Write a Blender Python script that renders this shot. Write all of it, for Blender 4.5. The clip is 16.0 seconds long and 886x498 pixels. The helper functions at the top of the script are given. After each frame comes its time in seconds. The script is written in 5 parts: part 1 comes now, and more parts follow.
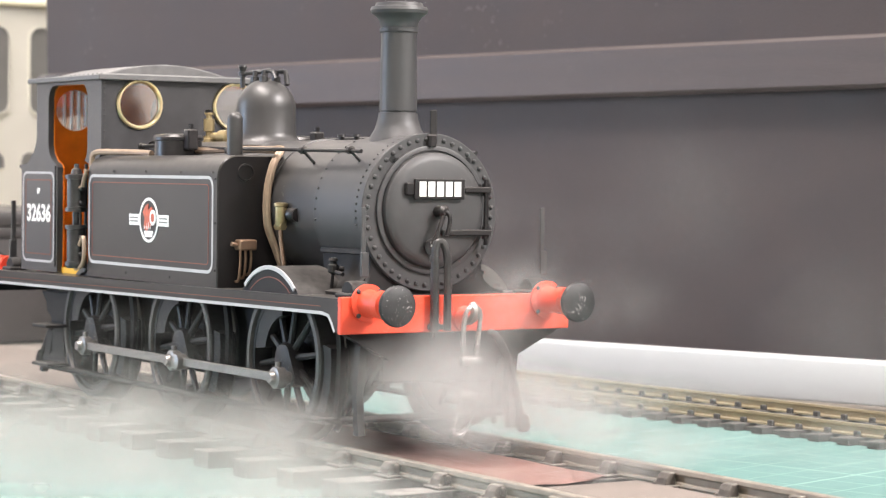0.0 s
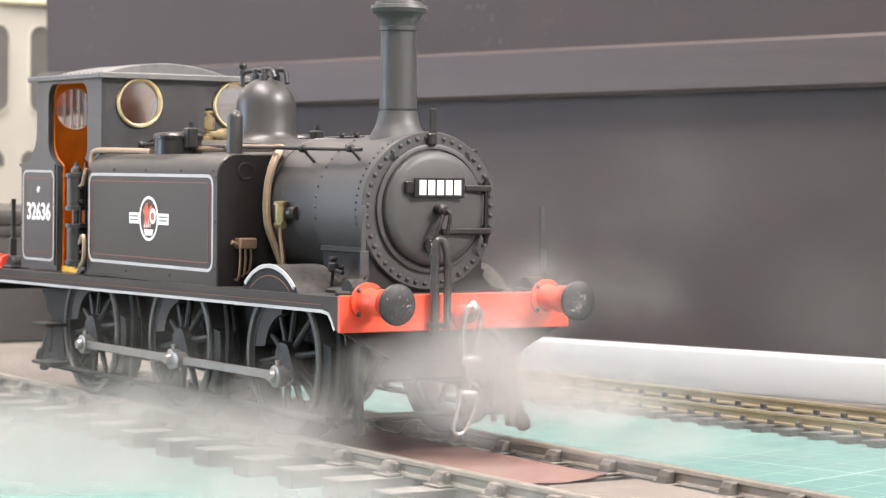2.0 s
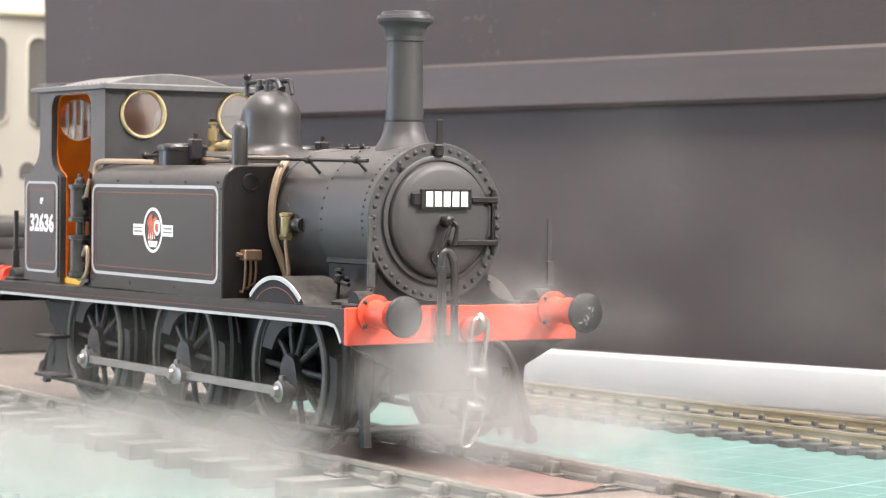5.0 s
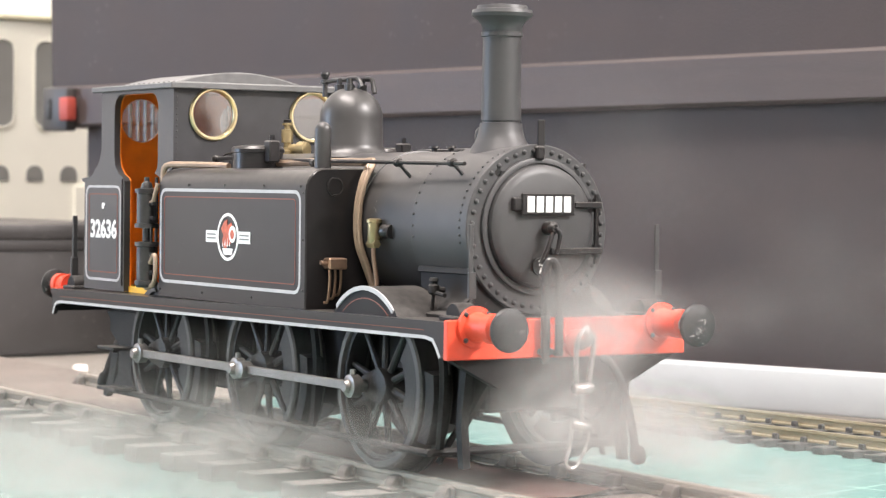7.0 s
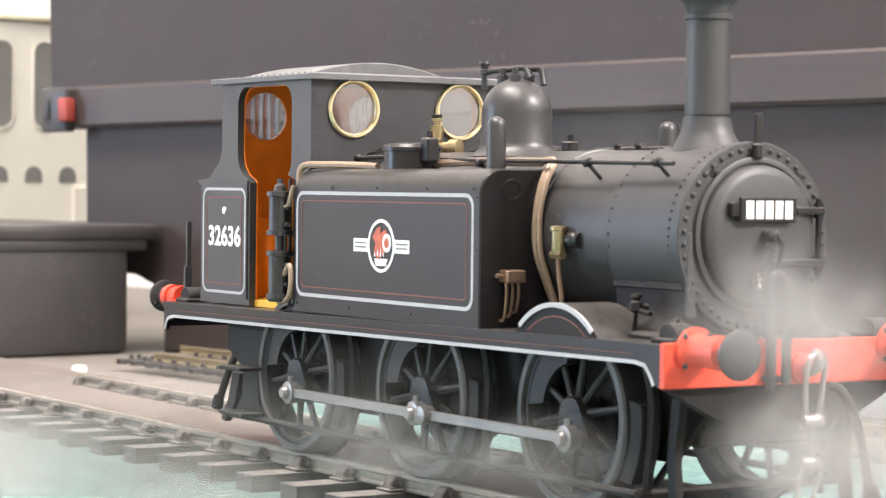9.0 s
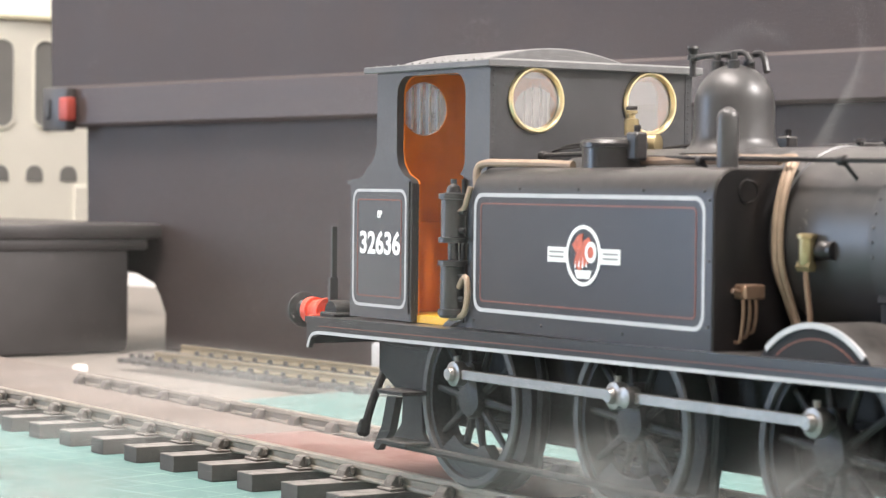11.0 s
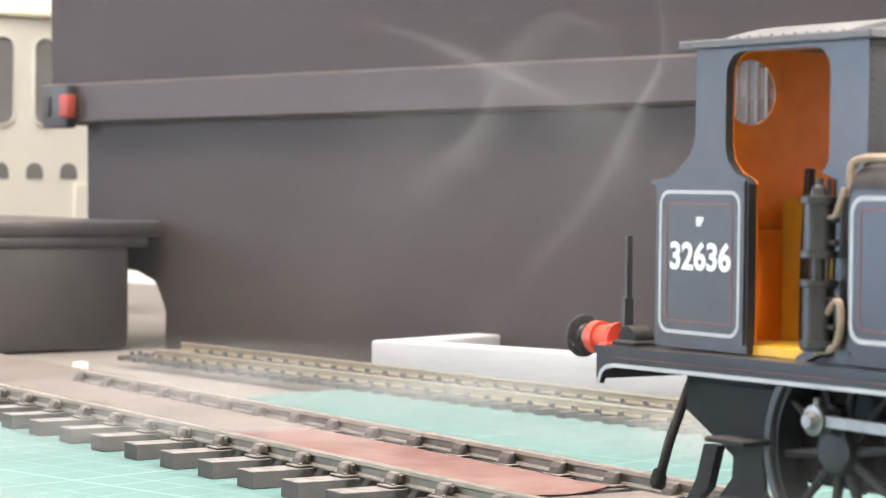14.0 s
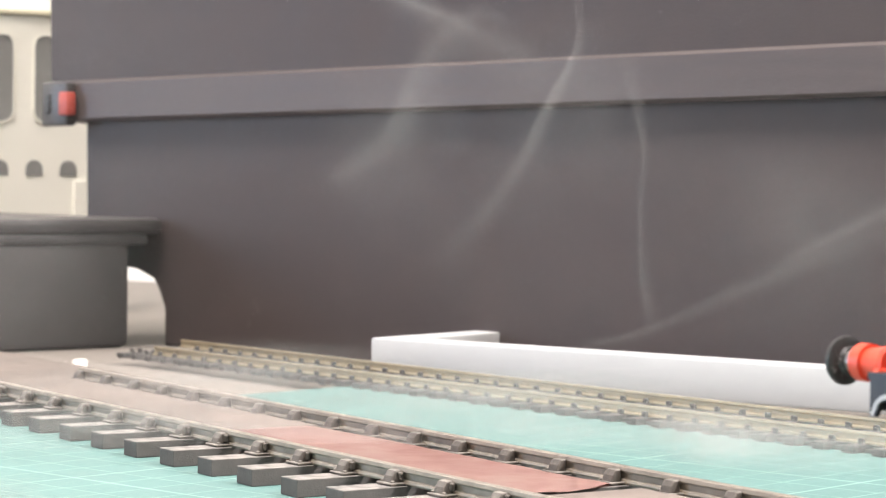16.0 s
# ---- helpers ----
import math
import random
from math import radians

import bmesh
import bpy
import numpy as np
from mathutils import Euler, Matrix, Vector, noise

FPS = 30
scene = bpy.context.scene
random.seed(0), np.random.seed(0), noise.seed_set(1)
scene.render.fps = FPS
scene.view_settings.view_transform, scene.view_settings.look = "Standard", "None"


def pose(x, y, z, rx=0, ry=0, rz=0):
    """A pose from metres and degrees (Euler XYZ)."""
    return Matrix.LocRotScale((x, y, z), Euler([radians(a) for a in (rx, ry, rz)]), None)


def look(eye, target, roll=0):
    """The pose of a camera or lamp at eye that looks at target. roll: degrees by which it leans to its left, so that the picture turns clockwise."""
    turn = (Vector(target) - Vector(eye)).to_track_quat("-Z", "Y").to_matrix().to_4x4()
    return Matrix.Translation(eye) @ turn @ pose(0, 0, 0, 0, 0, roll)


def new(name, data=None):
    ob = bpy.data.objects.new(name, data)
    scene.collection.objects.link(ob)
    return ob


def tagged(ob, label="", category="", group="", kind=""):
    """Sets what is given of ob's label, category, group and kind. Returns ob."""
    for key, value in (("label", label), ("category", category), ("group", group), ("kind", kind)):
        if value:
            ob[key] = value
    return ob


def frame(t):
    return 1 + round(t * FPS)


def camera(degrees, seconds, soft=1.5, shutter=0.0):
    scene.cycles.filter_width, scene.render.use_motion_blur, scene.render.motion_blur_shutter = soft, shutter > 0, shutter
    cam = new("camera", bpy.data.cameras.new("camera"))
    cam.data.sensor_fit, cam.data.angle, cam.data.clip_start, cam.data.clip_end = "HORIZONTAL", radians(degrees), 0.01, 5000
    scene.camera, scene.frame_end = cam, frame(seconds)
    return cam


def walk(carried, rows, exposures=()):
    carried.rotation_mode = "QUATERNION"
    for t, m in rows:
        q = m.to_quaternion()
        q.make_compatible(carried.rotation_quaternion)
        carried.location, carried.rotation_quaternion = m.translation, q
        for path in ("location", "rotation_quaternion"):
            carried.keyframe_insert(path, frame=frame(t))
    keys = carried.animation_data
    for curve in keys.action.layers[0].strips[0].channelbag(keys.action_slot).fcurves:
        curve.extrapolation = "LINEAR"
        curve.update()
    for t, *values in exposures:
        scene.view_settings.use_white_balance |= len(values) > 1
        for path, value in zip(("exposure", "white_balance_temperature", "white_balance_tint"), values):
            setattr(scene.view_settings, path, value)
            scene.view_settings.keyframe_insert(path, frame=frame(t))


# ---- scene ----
cam = camera(21.40, 16.0, soft=1.2)
cam.data.dof.use_dof, cam.data.dof.focus_distance, cam.data.dof.aperture_fstop = True, 0.42, 66.0
EYE = (0.3681, -0.2189, 0.0473)
# seconds, yaw, pitch; the stand sags and is nudged by fractions of a degree
CAM_ROWS = [
    (0, 57.664, -1.825),
    (0.5, 57.654, -1.865),
    (1, 57.653, -1.877),
    (1.5, 57.651, -1.898),
    (2, 57.663, -1.862),
    (2.5, 57.652, -1.839),
    (3, 57.697, -1.791),
    (5.5, 57.614, -1.555),
    (6, 57.670, -1.537),
    (6.5, 57.707, -1.516),
    (7, 57.776, -1.510),
    (7.5, 57.797, -1.505),
    (8, 57.772, -1.500),
    (8.5, 57.763, -1.474),
    (9, 57.750, -1.490),
    (11.5, 57.772, -1.515),
    (12, 57.769, -1.523),
    (12.5, 57.772, -1.538),
    (13, 57.763, -1.556),
    (13.5, 57.762, -1.562),
    (14, 57.772, -1.577),
    (14.5, 57.751, -1.592),
    (15, 57.760, -1.613),
    (15.5, 57.765, -1.624),
    (16, 57.765, -1.640),
]
walk(cam, [(t, pose(*EYE, 90 + pitch, -0.658, yaw)) for t, yaw, pitch in CAM_ROWS])

# ---------------------------------------------------------------- world and lights
world = bpy.data.worlds.new("world")
scene.world = world
world.use_nodes = True
world.node_tree.nodes["Background"].inputs["Color"].default_value = (1.0, 0.96, 0.93, 1)
world.node_tree.nodes["Background"].inputs["Strength"].default_value = 0.32
scene.cycles.transparent_max_bounces = 160


def area_lamp(name, eye, target, sx, sy, watts, colour):
    data = bpy.data.lights.new(name, "AREA")
    data.shape, data.size, data.size_y = "RECTANGLE", sx, sy
    data.energy, data.color = watts, colour
    ob = new(name, data)
    ob.matrix_world = look(eye, target)
    return tagged(ob, kind="structure")


# a ceiling panel over the bench, a bright lamp beyond its far edge, and a daylight window in the corner behind the near edge
area_lamp("ceiling_panel_lamp", (0.05, -0.40, 1.5), (0.05, 0.05, 0.0), 1.2, 0.35, 54.0, (1.0, 0.905, 0.86))
area_lamp("bench_lamp", (1.05, 0.62, 0.95), (0.0, 0.0, 0.0), 0.24, 0.24, 36.0, (1.0, 0.94, 0.92))
area_lamp("window_lamp", (-1.02, -1.30, 0.25), (0.1, 0.0, 0.05), 0.36, 0.7, 12.0, (0.52, 0.71, 1.0))

# ---------------------------------------------------------------- materials


def material(name, colour, rough=0.5, metal=0.0, vary=0.12, scale=300.0, bump=0.0, bump_scale=2500.0, dust=0.0, dust_colour=(0.45, 0.42, 0.38), spec=0.5, emit=0.0, streak=None, chips=0.0, chip_scale=900.0, chip_colour=(0.34, 0.32, 0.29), rare=1.27, gloss=0.08):
    """A worn surface: broad and fine variation of the colour and the gloss, fine relief, and dust lying on faces that look up."""
    m = bpy.data.materials.new(name)
    m.use_nodes = True
    nt = m.node_tree
    b = nt.nodes["Principled BSDF"]
    b.inputs["Metallic"].default_value = metal
    b.inputs["Specular IOR Level"].default_value = spec
    tc = nt.nodes.new("ShaderNodeTexCoord")
    src = tc.outputs["Object"]
    if streak:
        mp = nt.nodes.new("ShaderNodeMapping")
        mp.inputs["Scale"].default_value = streak
        nt.links.new(src, mp.inputs["Vector"])
        src = mp.outputs["Vector"]

    def tex(s, detail=4.0):
        n = nt.nodes.new("ShaderNodeTexNoise")
        n.inputs["Scale"].default_value = s
        n.inputs["Detail"].default_value = detail
        nt.links.new(src, n.inputs["Vector"])
        return n.outputs["Fac"]

    big, fine = tex(scale * 0.15), tex(scale)
    mix = nt.nodes.new("ShaderNodeMath")
    mix.operation = "ADD"
    nt.links.new(big, mix.inputs[0])
    nt.links.new(fine, mix.inputs[1])
    rng = nt.nodes.new("ShaderNodeMapRange")
    rng.inputs["From Min"].default_value, rng.inputs["From Max"].default_value = 0.6, 1.4
    nt.links.new(mix.outputs[0], rng.inputs["Value"])
    ramp = nt.nodes.new("ShaderNodeMix")
    ramp.data_type = "RGBA"
    ramp.inputs["A"].default_value = (*[c * (1 - vary) for c in colour], 1)
    ramp.inputs["B"].default_value = (*[min(1, c * (1 + vary)) for c in colour], 1)
    nt.links.new(rng.outputs[0], ramp.inputs["Factor"])
    col = ramp.outputs["Result"]
    if dust:
        geo = nt.nodes.new("ShaderNodeNewGeometry")
        sep = nt.nodes.new("ShaderNodeSeparateXYZ")
        nt.links.new(geo.outputs["Normal"], sep.inputs[0])
        up = nt.nodes.new("ShaderNodeMapRange")
        up.inputs["From Min"].default_value, up.inputs["From Max"].default_value = 0.1, 1.0
        up.inputs["To Max"].default_value = dust
        nt.links.new(sep.outputs["Z"], up.inputs["Value"])
        mul = nt.nodes.new("ShaderNodeMath")
        mul.operation = "MULTIPLY"
        nt.links.new(up.outputs[0], mul.inputs[0])
        nt.links.new(rng.outputs[0], mul.inputs[1])
        dm = nt.nodes.new("ShaderNodeMix")
        dm.data_type = "RGBA"
        nt.links.new(mul.outputs[0], dm.inputs["Factor"])
        nt.links.new(col, dm.inputs["A"])
        dm.inputs["B"].default_value = (*dust_colour, 1)
        col = dm.outputs["Result"]
    if chips:
        spot, patch = tex(chip_scale, 2.0), tex(chip_scale * 0.08, 3.0)
        both = nt.nodes.new("ShaderNodeMath")
        both.operation = "ADD"
        nt.links.new(spot, both.inputs[0])
        nt.links.new(patch, both.inputs[1])
        cut = nt.nodes.new("ShaderNodeMapRange")
        cut.inputs["From Min"].default_value, cut.inputs["From Max"].default_value = rare, rare + 0.09
        cut.inputs["To Max"].default_value = chips
        nt.links.new(both.outputs[0], cut.inputs["Value"])
        cm = nt.nodes.new("ShaderNodeMix")
        cm.data_type = "RGBA"
        nt.links.new(cut.outputs[0], cm.inputs["Factor"])
        nt.links.new(col, cm.inputs["A"])
        cm.inputs["B"].default_value = (*chip_colour, 1)
        col = cm.outputs["Result"]
    nt.links.new(col, b.inputs["Base Color"])
    rr = nt.nodes.new("ShaderNodeMapRange")
    rr.inputs["To Min"].default_value, rr.inputs["To Max"].default_value = max(0.02, rough - gloss), min(1, rough + gloss)
    nt.links.new(fine, rr.inputs["Value"])
    nt.links.new(rr.outputs[0], b.inputs["Roughness"])
    if bump:
        bp = nt.nodes.new("ShaderNodeBump")
        bp.inputs["Strength"].default_value = bump
        bp.inputs["Distance"].default_value = 0.0003
        nt.links.new(tex(bump_scale, 6.0), bp.inputs["Height"])
        nt.links.new(bp.outputs[0], b.inputs["Normal"])
    if emit:
        b.inputs["Emission Color"].default_value = (*colour, 1)
        b.inputs["Emission Strength"].default_value = emit
    return m


def glass(name, tint=(0.95, 0.97, 1.0), rough=0.02, clear=0.85):
    m = bpy.data.materials.new(name)
    m.use_nodes = True
    nt = m.node_tree
    out = nt.nodes["Material Output"]
    nt.nodes.remove(nt.nodes["Principled BSDF"])
    tr, gl, mx = nt.nodes.new("ShaderNodeBsdfTransparent"), nt.nodes.new("ShaderNodeBsdfGlossy"), nt.nodes.new("ShaderNodeMixShader")
    tr.inputs["Color"].default_value = (*tint, 1)
    gl.inputs["Roughness"].default_value = rough
    mx.inputs[0].default_value = 1 - clear
    nt.links.new(tr.outputs[0], mx.inputs[1])
    nt.links.new(gl.outputs[0], mx.inputs[2])
    nt.links.new(mx.outputs[0], out.inputs["Surface"])
    return m


# dust here is real dust plus painted-in light on the tank shoulders
BLACK = material("weathered_black_paint", (0.018, 0.0165, 0.017), 0.29, 0, 0.10, 500, 0, dust=0.2, spec=0.38, chips=0.3, chip_scale=1900, rare=1.38, gloss=0.015)
BLACK_DULL = material("dull_black_paint", (0.022, 0.021, 0.021), 0.6, 0, 0.15, 700, 0, spec=0.22, dust=0.16, chips=0.3, chip_scale=1900, rare=1.36)
BOILER = material("satin_boiler_black", (0.043, 0.0415, 0.042), 0.36, 0, 0.16, 260, 0, dust=0.12, chips=0.5, chip_scale=1700, rare=1.29, gloss=0.03)
SMOKEBOX = material("matt_smokebox_grey_black", (0.050, 0.0495, 0.051), 0.47, 0, 0.12, 300, 0.01, 9000, dust=0.05, chips=0.2, chip_scale=1700, rare=1.35, gloss=0.03)
WHEEL = material("dark_grey_wheel_paint", (0.022, 0.0215, 0.022), 0.45, 0, 0.25, 700, 0.1, 9000, spec=0.3, dust=0.1)
STEEL = material("bare_steel", (0.36, 0.345, 0.33), 0.36, 0.85, 0.2, 800, 0.1, 6000)
ROD = material("oily_rod_steel", (0.24, 0.23, 0.22), 0.36, 0.8, 0.2, 800, 0.1, 6000)
RED = material("vermilion_paint", (0.72, 0.075, 0.035), 0.42, 0, 0.1, 500, 0.08, 9000)
CAB_RED = material("cab_interior_orange_paint", (0.95, 0.215, 0.008), 0.5, 0, 0.28, 260, 0.08, 9000)
YELLOW = material("cab_floor_ochre", (0.75, 0.45, 0.04), 0.5, 0, 0.15, 500)
BRASS = material("polished_brass", (0.86, 0.73, 0.44), 0.34, 1.0, 0.12, 700)
COPPER = material("dull_copper_pipe", (0.36, 0.265, 0.19), 0.5, 0.3, 0.18, 700)
LINE_WHITE = material("grey_white_lining", (0.44, 0.44, 0.45), 0.5, 0, 0.14, 700)
LINE_RED = material("red_lining", (0.20, 0.058, 0.034), 0.5, 0, 0.2, 600)
LETTER = material("white_lettering", (0.85, 0.85, 0.84), 0.5, 0, 0.04, 600)
CREST_RED = material("crest_red", (0.48, 0.10, 0.05), 0.5, 0, 0.5, 1800)
GLASS = glass("spectacle_glass", (0.90, 0.90, 0.90), 0.12, 0.68)
RAIL = material("tarnished_bullhead_rail", (0.29, 0.25, 0.20), 0.5, 0.3, 0.3, 500, 0.25, 5000, dust=0.4)
RAIL_HEAD = material("worn_rail_head", (0.46, 0.42, 0.36), 0.35, 0.7, 0.2, 500)
SLEEPER = material("moulded_dark_brown_sleeper", (0.075, 0.069, 0.065), 0.8, 0, 0.25, 500, 0.6, 4000, dust=0.55, dust_colour=(0.55, 0.52, 0.48))
CHAIR = material("moulded_rail_chair", (0.075, 0.064, 0.054), 0.7, 0, 0.3, 600, 0.5, 5000, dust=0.5, dust_colour=(0.5, 0.47, 0.42))
SAND = material("dusty_brass_rail", (0.38, 0.315, 0.205), 0.45, 0.45, 0.15, 500, dust=0.2)
OO_SLEEPER = material("dull_black_plastic_sleeper", (0.06, 0.057, 0.055), 0.7, 0, 0.2, 600, 0.3, 5000, dust=0.2)
BOX = material("black_ribbed_plastic_box", (0.047, 0.0355, 0.034), 0.6, 0, 0.18, 60, 0.3, 1800, chips=0.1, chip_scale=500)
BOX_LIP = material("scuffed_black_plastic_lip", (0.074, 0.058, 0.055), 0.5, 0, 0.15, 90, 0.3, 1500, streak=(0.3, 0.3, 3.0))
CRATE = material("black_plastic_tray", (0.055, 0.052, 0.052), 0.42, 0, 0.2, 80, 0.2, 1500, dust=0.15, chips=0.15, chip_scale=500)
FOAM = material("white_foam_strip", (0.50, 0.515, 0.52), 0.85, 0, 0.03, 200, 0.5, 3500)
CREAM = material("cream_painted_card", (0.84, 0.83, 0.74), 0.7, 0, 0.05, 60, 0.1, 2000)
WINDOW_GREY = material("grey_window_recess", (0.22, 0.22, 0.21), 0.5, 0, 0.2, 60)
CARD = material("dusty_brown_card", (0.135, 0.112, 0.098), 0.8, 0, 0.25, 120, 0.4, 1800, dust=0.3, dust_colour=(0.25, 0.22, 0.19))
TABLE = material("pale_dusty_board", (0.205, 0.185, 0.163), 0.75, 0, 0.16, 40, 0.3, 900)
RED_SHEET = material("faded_red_sheet", (0.36, 0.155, 0.135), 0.6, 0, 0.3, 130, 0.4, 1800, dust=0.85, dust_colour=(0.46, 0.37, 0.33))
# unseen room shell, kept pale so its bounce fills the cab and dark parts
WALL = material("matt_wall_paint", (0.80, 0.78, 0.75), 0.85, 0, 0.05, 3)
TAN = material("tan_plug", (0.85, 0.8, 0.74), 0.6, 0, 0.05, 400)
CARPET = material("grey_floor_covering", (0.22, 0.21, 0.20), 0.9, 0, 0.2, 20, 0.5, 300)


def cutting_mat_material():
    m = material("green_cutting_mat", (0.115, 0.220, 0.207), 0.5, 0, 0.10, 60, 0.35, 4000)
    return m


MAT = cutting_mat_material()
MAT_LINE = material("printed_mat_line", (0.27, 0.43, 0.40), 0.5, 0, 0.1, 300)

# ---------------------------------------------------------------- mesh helpers, in millimetres


def finish(name, bm, mat, parent=None, label="", kind="", smooth=None):
    bmesh.ops.scale(bm, vec=(0.001,) * 3, verts=bm.verts)
    me = bpy.data.meshes.new(name)
    bm.to_mesh(me)
    bm.free()
    me.materials.append(mat)
    if smooth:
        for p in me.polygons:
            p.use_smooth = True
        me.set_sharp_from_angle(angle=radians(smooth))
    ob = new(name, me)
    if parent:
        ob.parent = parent
    return tagged(ob, label=label, kind=kind)


def part(name, bm, mat, parent, label="", smooth=35):
    return finish(name, bm, mat, parent, label, "", smooth)


def thing(name, label, category, group="", kind="", at=(0, 0, 0), rz=0):
    ob = new(name)
    ob.empty_display_size = 0.01
    ob.matrix_world = pose(at[0] / 1000, at[1] / 1000, at[2] / 1000, 0, 0, rz)
    return tagged(ob, label, category, group, kind)


def box(bm, x0, x1, y0, y1, z0, z1, bevel=0.0, seg=1):
    r = bmesh.ops.create_cube(bm, size=1.0)
    vs = r["verts"]
    bmesh.ops.scale(bm, vec=(x1 - x0, y1 - y0, z1 - z0), verts=vs)
    bmesh.ops.translate(bm, vec=((x0 + x1) / 2, (y0 + y1) / 2, (z0 + z1) / 2), verts=vs)
    if bevel:
        es = list({e for v in vs for e in v.link_edges})
        bmesh.ops.bevel(bm, geom=es, offset=bevel, segments=seg, profile=0.5, affect="EDGES")
    return bm


def ring(bm, c, u, v, r, seg):
    return [bm.verts.new(c + u * (r * math.cos(2 * math.pi * i / seg)) + v * (r * math.sin(2 * math.pi * i / seg))) for i in range(seg)]


def frame_of(d):
    d = d.normalized()
    a = Vector((0, 0, 1)) if abs(d.z) < 0.9 else Vector((1, 0, 0))
    u = d.cross(a).normalized()
    return d, u, d.cross(u)


def lathe(bm, origin, axis, profile, seg=32):
    """Turns (distance along the axis, radius) pairs round the axis; the ends close."""
    o = Vector(origin)
    d, u, v = frame_of(Vector(axis))
    prev = None
    for s, r in profile:
        cur = ring(bm, o + d * s, u, v, max(r, 0.001), seg)
        if prev:
            for i in range(seg):
                bm.faces.new((prev[i], prev[(i + 1) % seg], cur[(i + 1) % seg], cur[i]))
        else:
            bm.faces.new(cur[::-1])
        prev = cur
    bm.faces.new(prev)
    bmesh.ops.recalc_face_normals(bm, faces=bm.faces)
    return bm


def rod(bm, p0, p1, r, seg=10, r1=None):
    p0, p1 = Vector(p0), Vector(p1)
    return lathe(bm, p0, p1 - p0, [(0, r), ((p1 - p0).length, r if r1 is None else r1)], seg)


def tube(bm, pts, r, seg=8, smooth=6):
    """A round pipe along a rounded way through the points."""
    P = [Vector(p) for p in pts]
    way = []
    for i in range(len(P) - 1):
        a, b, c, d = P[max(i - 1, 0)], P[i], P[i + 1], P[min(i + 2, len(P) - 1)]
        for k in range(smooth):
            t = k / smooth
            way.append(0.5 * ((2 * b) + (c - a) * t + (2 * a - 5 * b + 4 * c - d) * t * t + (3 * b - a - 3 * c + d) * t ** 3))
    way.append(P[-1])
    prev, u = None, None
    for i, p in enumerate(way):
        d = (way[min(i + 1, len(way) - 1)] - way[max(i - 1, 0)]).normalized()
        if u is None:
            _, u, _ = frame_of(d)
        u = (u - d * u.dot(d)).normalized()
        cur = ring(bm, p, u, d.cross(u), r, seg)
        if prev:
            for k in range(seg):
                bm.faces.new((prev[k], prev[(k + 1) % seg], cur[(k + 1) % seg], cur[k]))
        else:
            bm.faces.new(cur[::-1])
        prev = cur
    bm.faces.new(prev)
    bmesh.ops.recalc_face_normals(bm, faces=bm.faces)
    return bm


def prism(bm, outline, axis, a0, a1, bevel=0.0):
    """An outline in the two other axes, drawn out from a0 to a1 along the axis."""
    def at(p, a):
        return {"x": (a, p[0], p[1]), "y": (p[0], a, p[1]), "z": (p[0], p[1], a)}[axis]
    A = [bm.verts.new(at(p, a0)) for p in outline]
    B = [bm.verts.new(at(p, a1)) for p in outline]
    n = len(outline)
    fs = [bm.faces.new(A), bm.faces.new(B[::-1])]
    fs += [bm.faces.new((A[i], B[i], B[(i + 1) % n], A[(i + 1) % n])) for i in range(n)]
    bmesh.ops.recalc_face_normals(bm, faces=fs)
    if bevel:
        es = list({e for f in fs[:2] for e in f.edges})
        bmesh.ops.bevel(bm, geom=es, offset=bevel, segments=1, affect="EDGES")
    return bm


def rounded(x0, x1, z0, z1, r, seg=5):
    """The outline of a rectangle with rounded corners."""
    out = []
    for cx, cz, a in ((x1 - r, z1 - r, 0), (x0 + r, z1 - r, 90), (x0 + r, z0 + r, 180), (x1 - r, z0 + r, 270)):
        out += [(cx + r * math.cos(radians(a + 90 * k / seg)), cz + r * math.sin(radians(a + 90 * k / seg))) for k in range(seg + 1)]
    return out


def band(bm, outer, inner, axis, a0, a1):
    """A flat frame between two outlines of as many points, with thickness."""
    def at(p, a):
        return {"x": (a, p[0], p[1]), "y": (p[0], a, p[1]), "z": (p[0], p[1], a)}[axis]
    n = len(outer)
    L = [[bm.verts.new(at(p, a)) for p in o] for o in (outer, inner) for a in (a0, a1)]
    fs = []
    for i in range(n):
        j = (i + 1) % n
        for a, b in ((0, 1), (1, 3), (3, 2), (2, 0)):
            fs.append(bm.faces.new((L[a][i], L[a][j], L[b][j], L[b][i])))
    bmesh.ops.recalc_face_normals(bm, faces=fs)
    return bm


def B():
    return bmesh.new()


def text_mesh(bm, body, size, m, depth=0.05, squeeze=1.0):
    """Lettering in the built-in font, as solid letters; m places it (letters run along x and stand along y)."""
    cu = bpy.data.curves.new("lettering", "FONT")
    cu.body, cu.size, cu.extrude, cu.align_x, cu.align_y = body, size, depth, "CENTER", "CENTER"
    cu.offset = size * 0.028
    cu.resolution_u = 4
    tmp = bpy.data.objects.new("lettering", cu)
    scene.collection.objects.link(tmp)
    me = bpy.data.meshes.new_from_object(tmp.evaluated_get(bpy.context.evaluated_depsgraph_get()))
    bpy.data.objects.remove(tmp)
    bpy.data.curves.remove(cu)
    me.transform(m @ Matrix.Diagonal((squeeze, 1, 1, 1)))
    bm.from_mesh(me)
    bpy.data.meshes.remove(me)
    return bm


# ---------------------------------------------------------------- the room and the bench
GROUND = -6.2
TURN = 15.0  # the mat, the box and the bench lie turned to the track


def turned(x, y, deg=TURN):
    c, s = math.cos(radians(deg)), math.sin(radians(deg))
    return x * c - y * s, x * s + y * c


